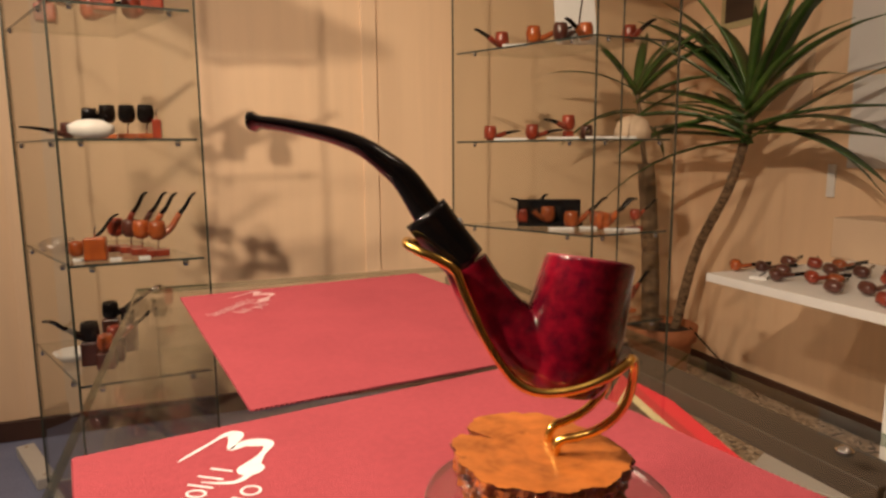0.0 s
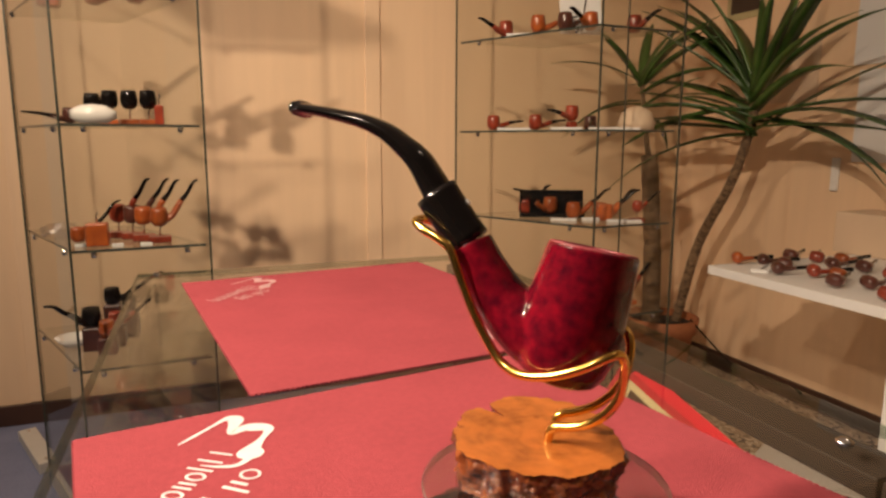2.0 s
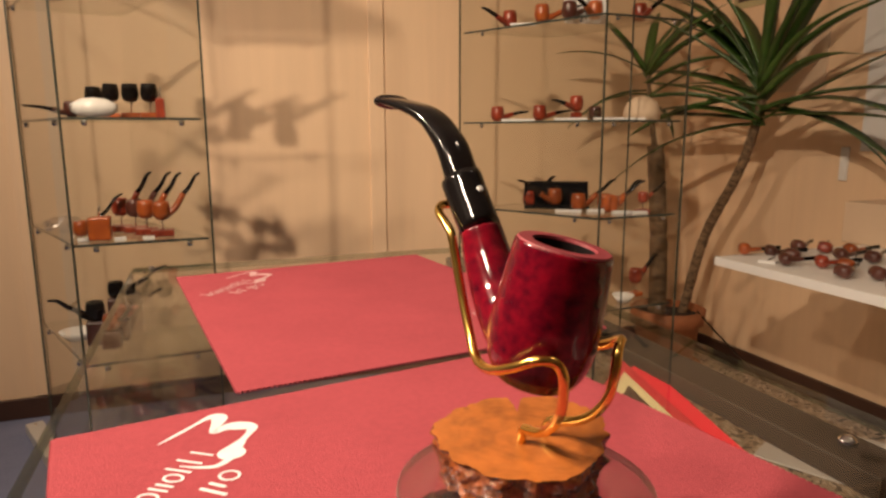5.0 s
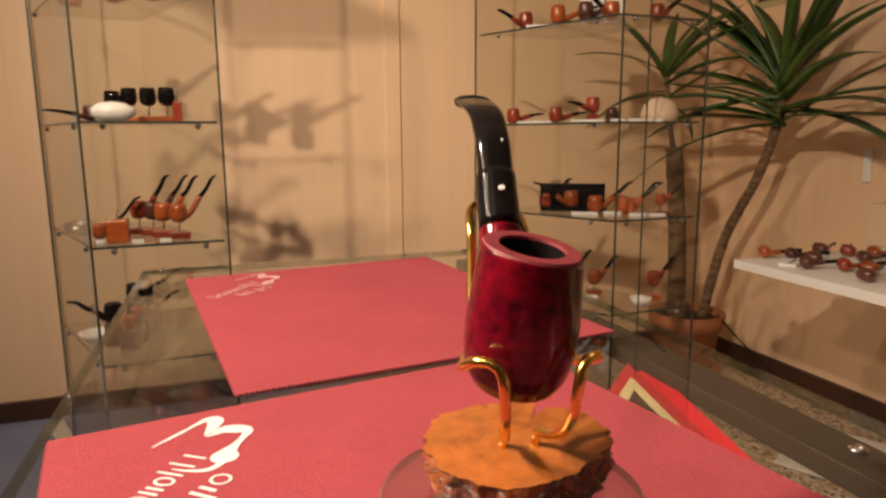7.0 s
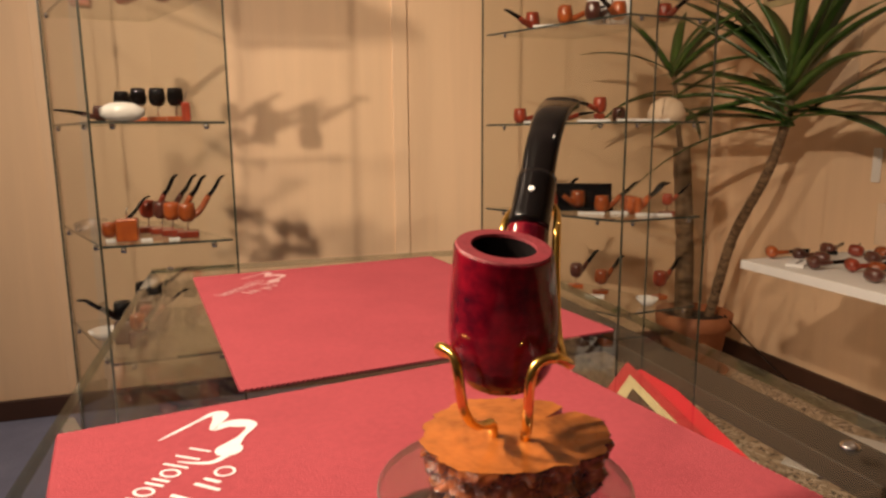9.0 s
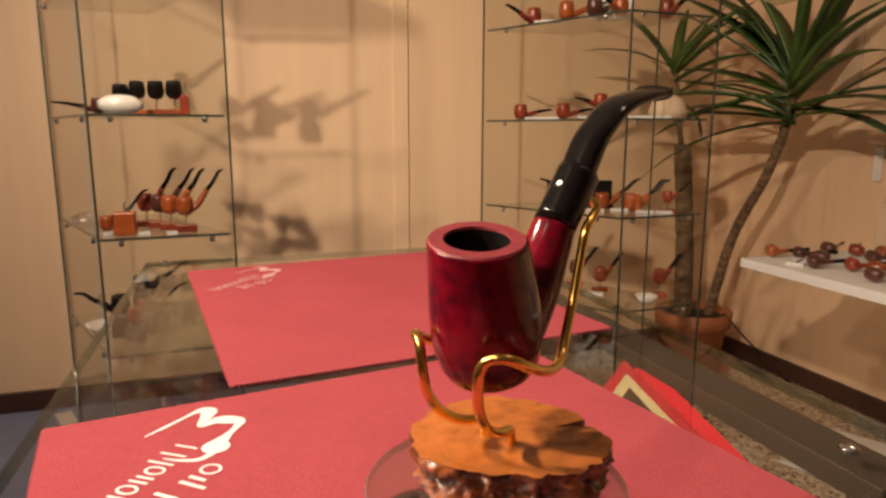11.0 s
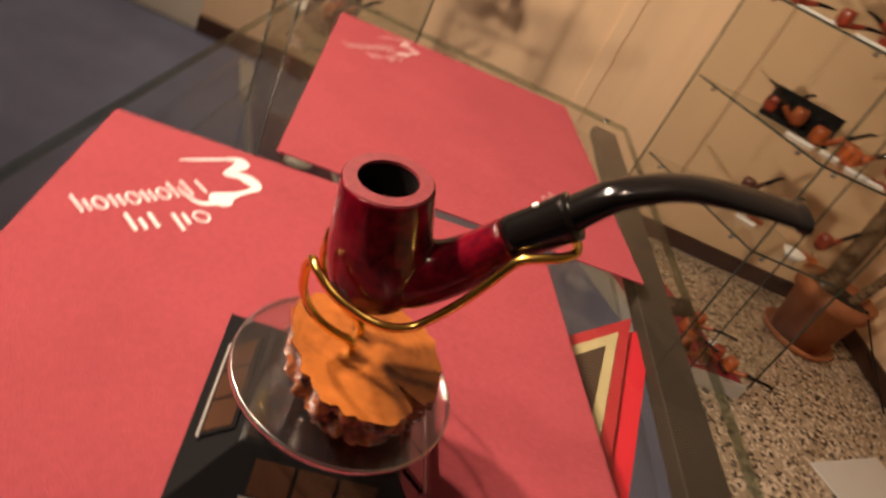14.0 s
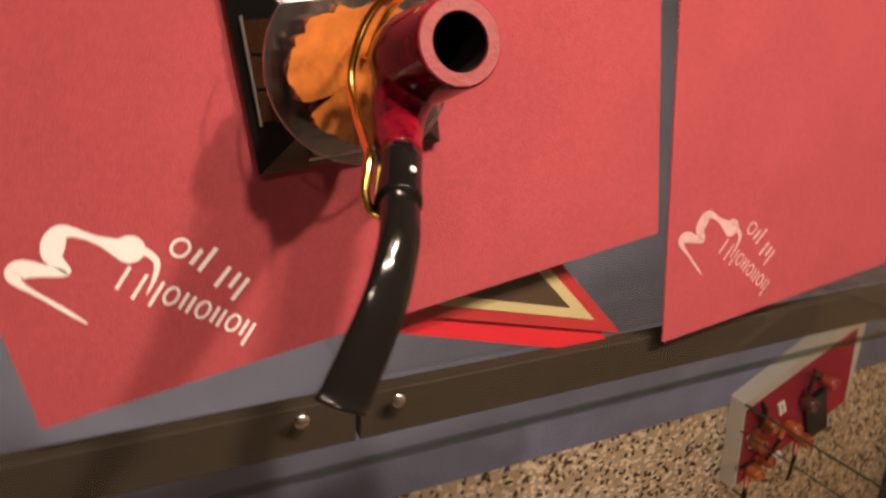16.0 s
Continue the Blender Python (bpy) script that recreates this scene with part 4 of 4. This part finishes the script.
LID = [(0.104, 0.557), (0.020, 0.365), (0.136, 0.345)]
part("body", prism([(0.121, 0.566), (0.014, 0.362), (0.150, 0.336)], 0, 0.0225), BOX_RED, gift, "bright red border and sides")
part("lid", prism(LID, 0.0228, 0.0250), BOX_LID, gift, "dark red lid")
part("triangle", prism(nested(LID, 0.0085), 0.0251, 0.0256), BOX_TAN, gift, "tan triangle")
part("triangle", prism(nested(LID, 0.0160), 0.0257, 0.0260), DARK, gift, "dark triangle")
board = thing("white_sheet", "large white cardboard sheet lying on the granite floor", "sheet", ROOM @ pose(1.78, 1.73, FLOOR, 0, 0, 27))
part("sheet", box(0, -0.62, 0, 0.42, 0, 0.006, 0.001), PAPER, board)
bar = thing("floor_bar", "pale grey metal bar lying on the blue carpet", "bar", ROOM @ pose(-0.684, 2.838, FLOOR, 0, 0, -67.7))
part("profile", box(0, -0.030, 0, 0.353, 0.030, 0.040, 0.004), PLINTH, bar)
for x in (0.03, 0.323):
    part("screw", lathe([(0, 0.003), (0.004, 0.0025), (0.007, 0.0006), (0.007, 0), (0, 0)], 12, m=Matrix.Translation((x, 0, 0.0402))), CHROME, bar, "small chrome screw head", True)
plum = thing("crimson_cloth", "dark plum cloth spread on the tower deck", "cloth", at(TOWER_L, 0, 0, FLOOR + 0.0605))
part("sheet", prism([(-0.225, 0.515), (-0.030, 0.030), (0.265, 0.054), (0.045, 0.545)], 0, 0.004), PLUM, plum)
dish2 = thing("oval_ornament", "glossy white oval ornament lying on the plum cloth", "ornament", at(TOWER_L, 0.06, 0.20, FLOOR + 0.065, 20))
part("body", moved(lathe([(0, 0.0), (0.014, 0.002), (0.022, 0.012), (0.022, 0.026), (0.012, 0.037), (0, 0.040)], 28), Matrix.Diagonal((2.3, 1.4, 1.0, 1))), WHITE_GLAZE, dish2, smooth=True)
cable = thing("power_cable", "thin dark cable running down to the floor", "cable", Matrix())
part("cord", tube(smooth_path([(1.05, 3.05, 0.24), (1.18, 3.04, 0.10), (1.30, 3.0, -0.02), (1.36, 2.98, FLOOR + 0.004)], 8), 0.004, 8), BLACK, cable, smooth=True)


def motions():
    rows = [(t, 5.5 - 12.0 * t) for t in (0, 2, 4, 6, 8, 10, 12, 14, 16)]
    walk(stand, [(t, pose(*AXIS, DISC_Z + 0.0003, 0, 0, a)) for t, a in rows])
    walk(pipe, [(t, pose(*AXIS, 0, 0, 0, a)) for t, a in rows])
    walk(disc, [(t, pose(0, 0, 0, 0, 0, a)) for t, a in rows])


motions()
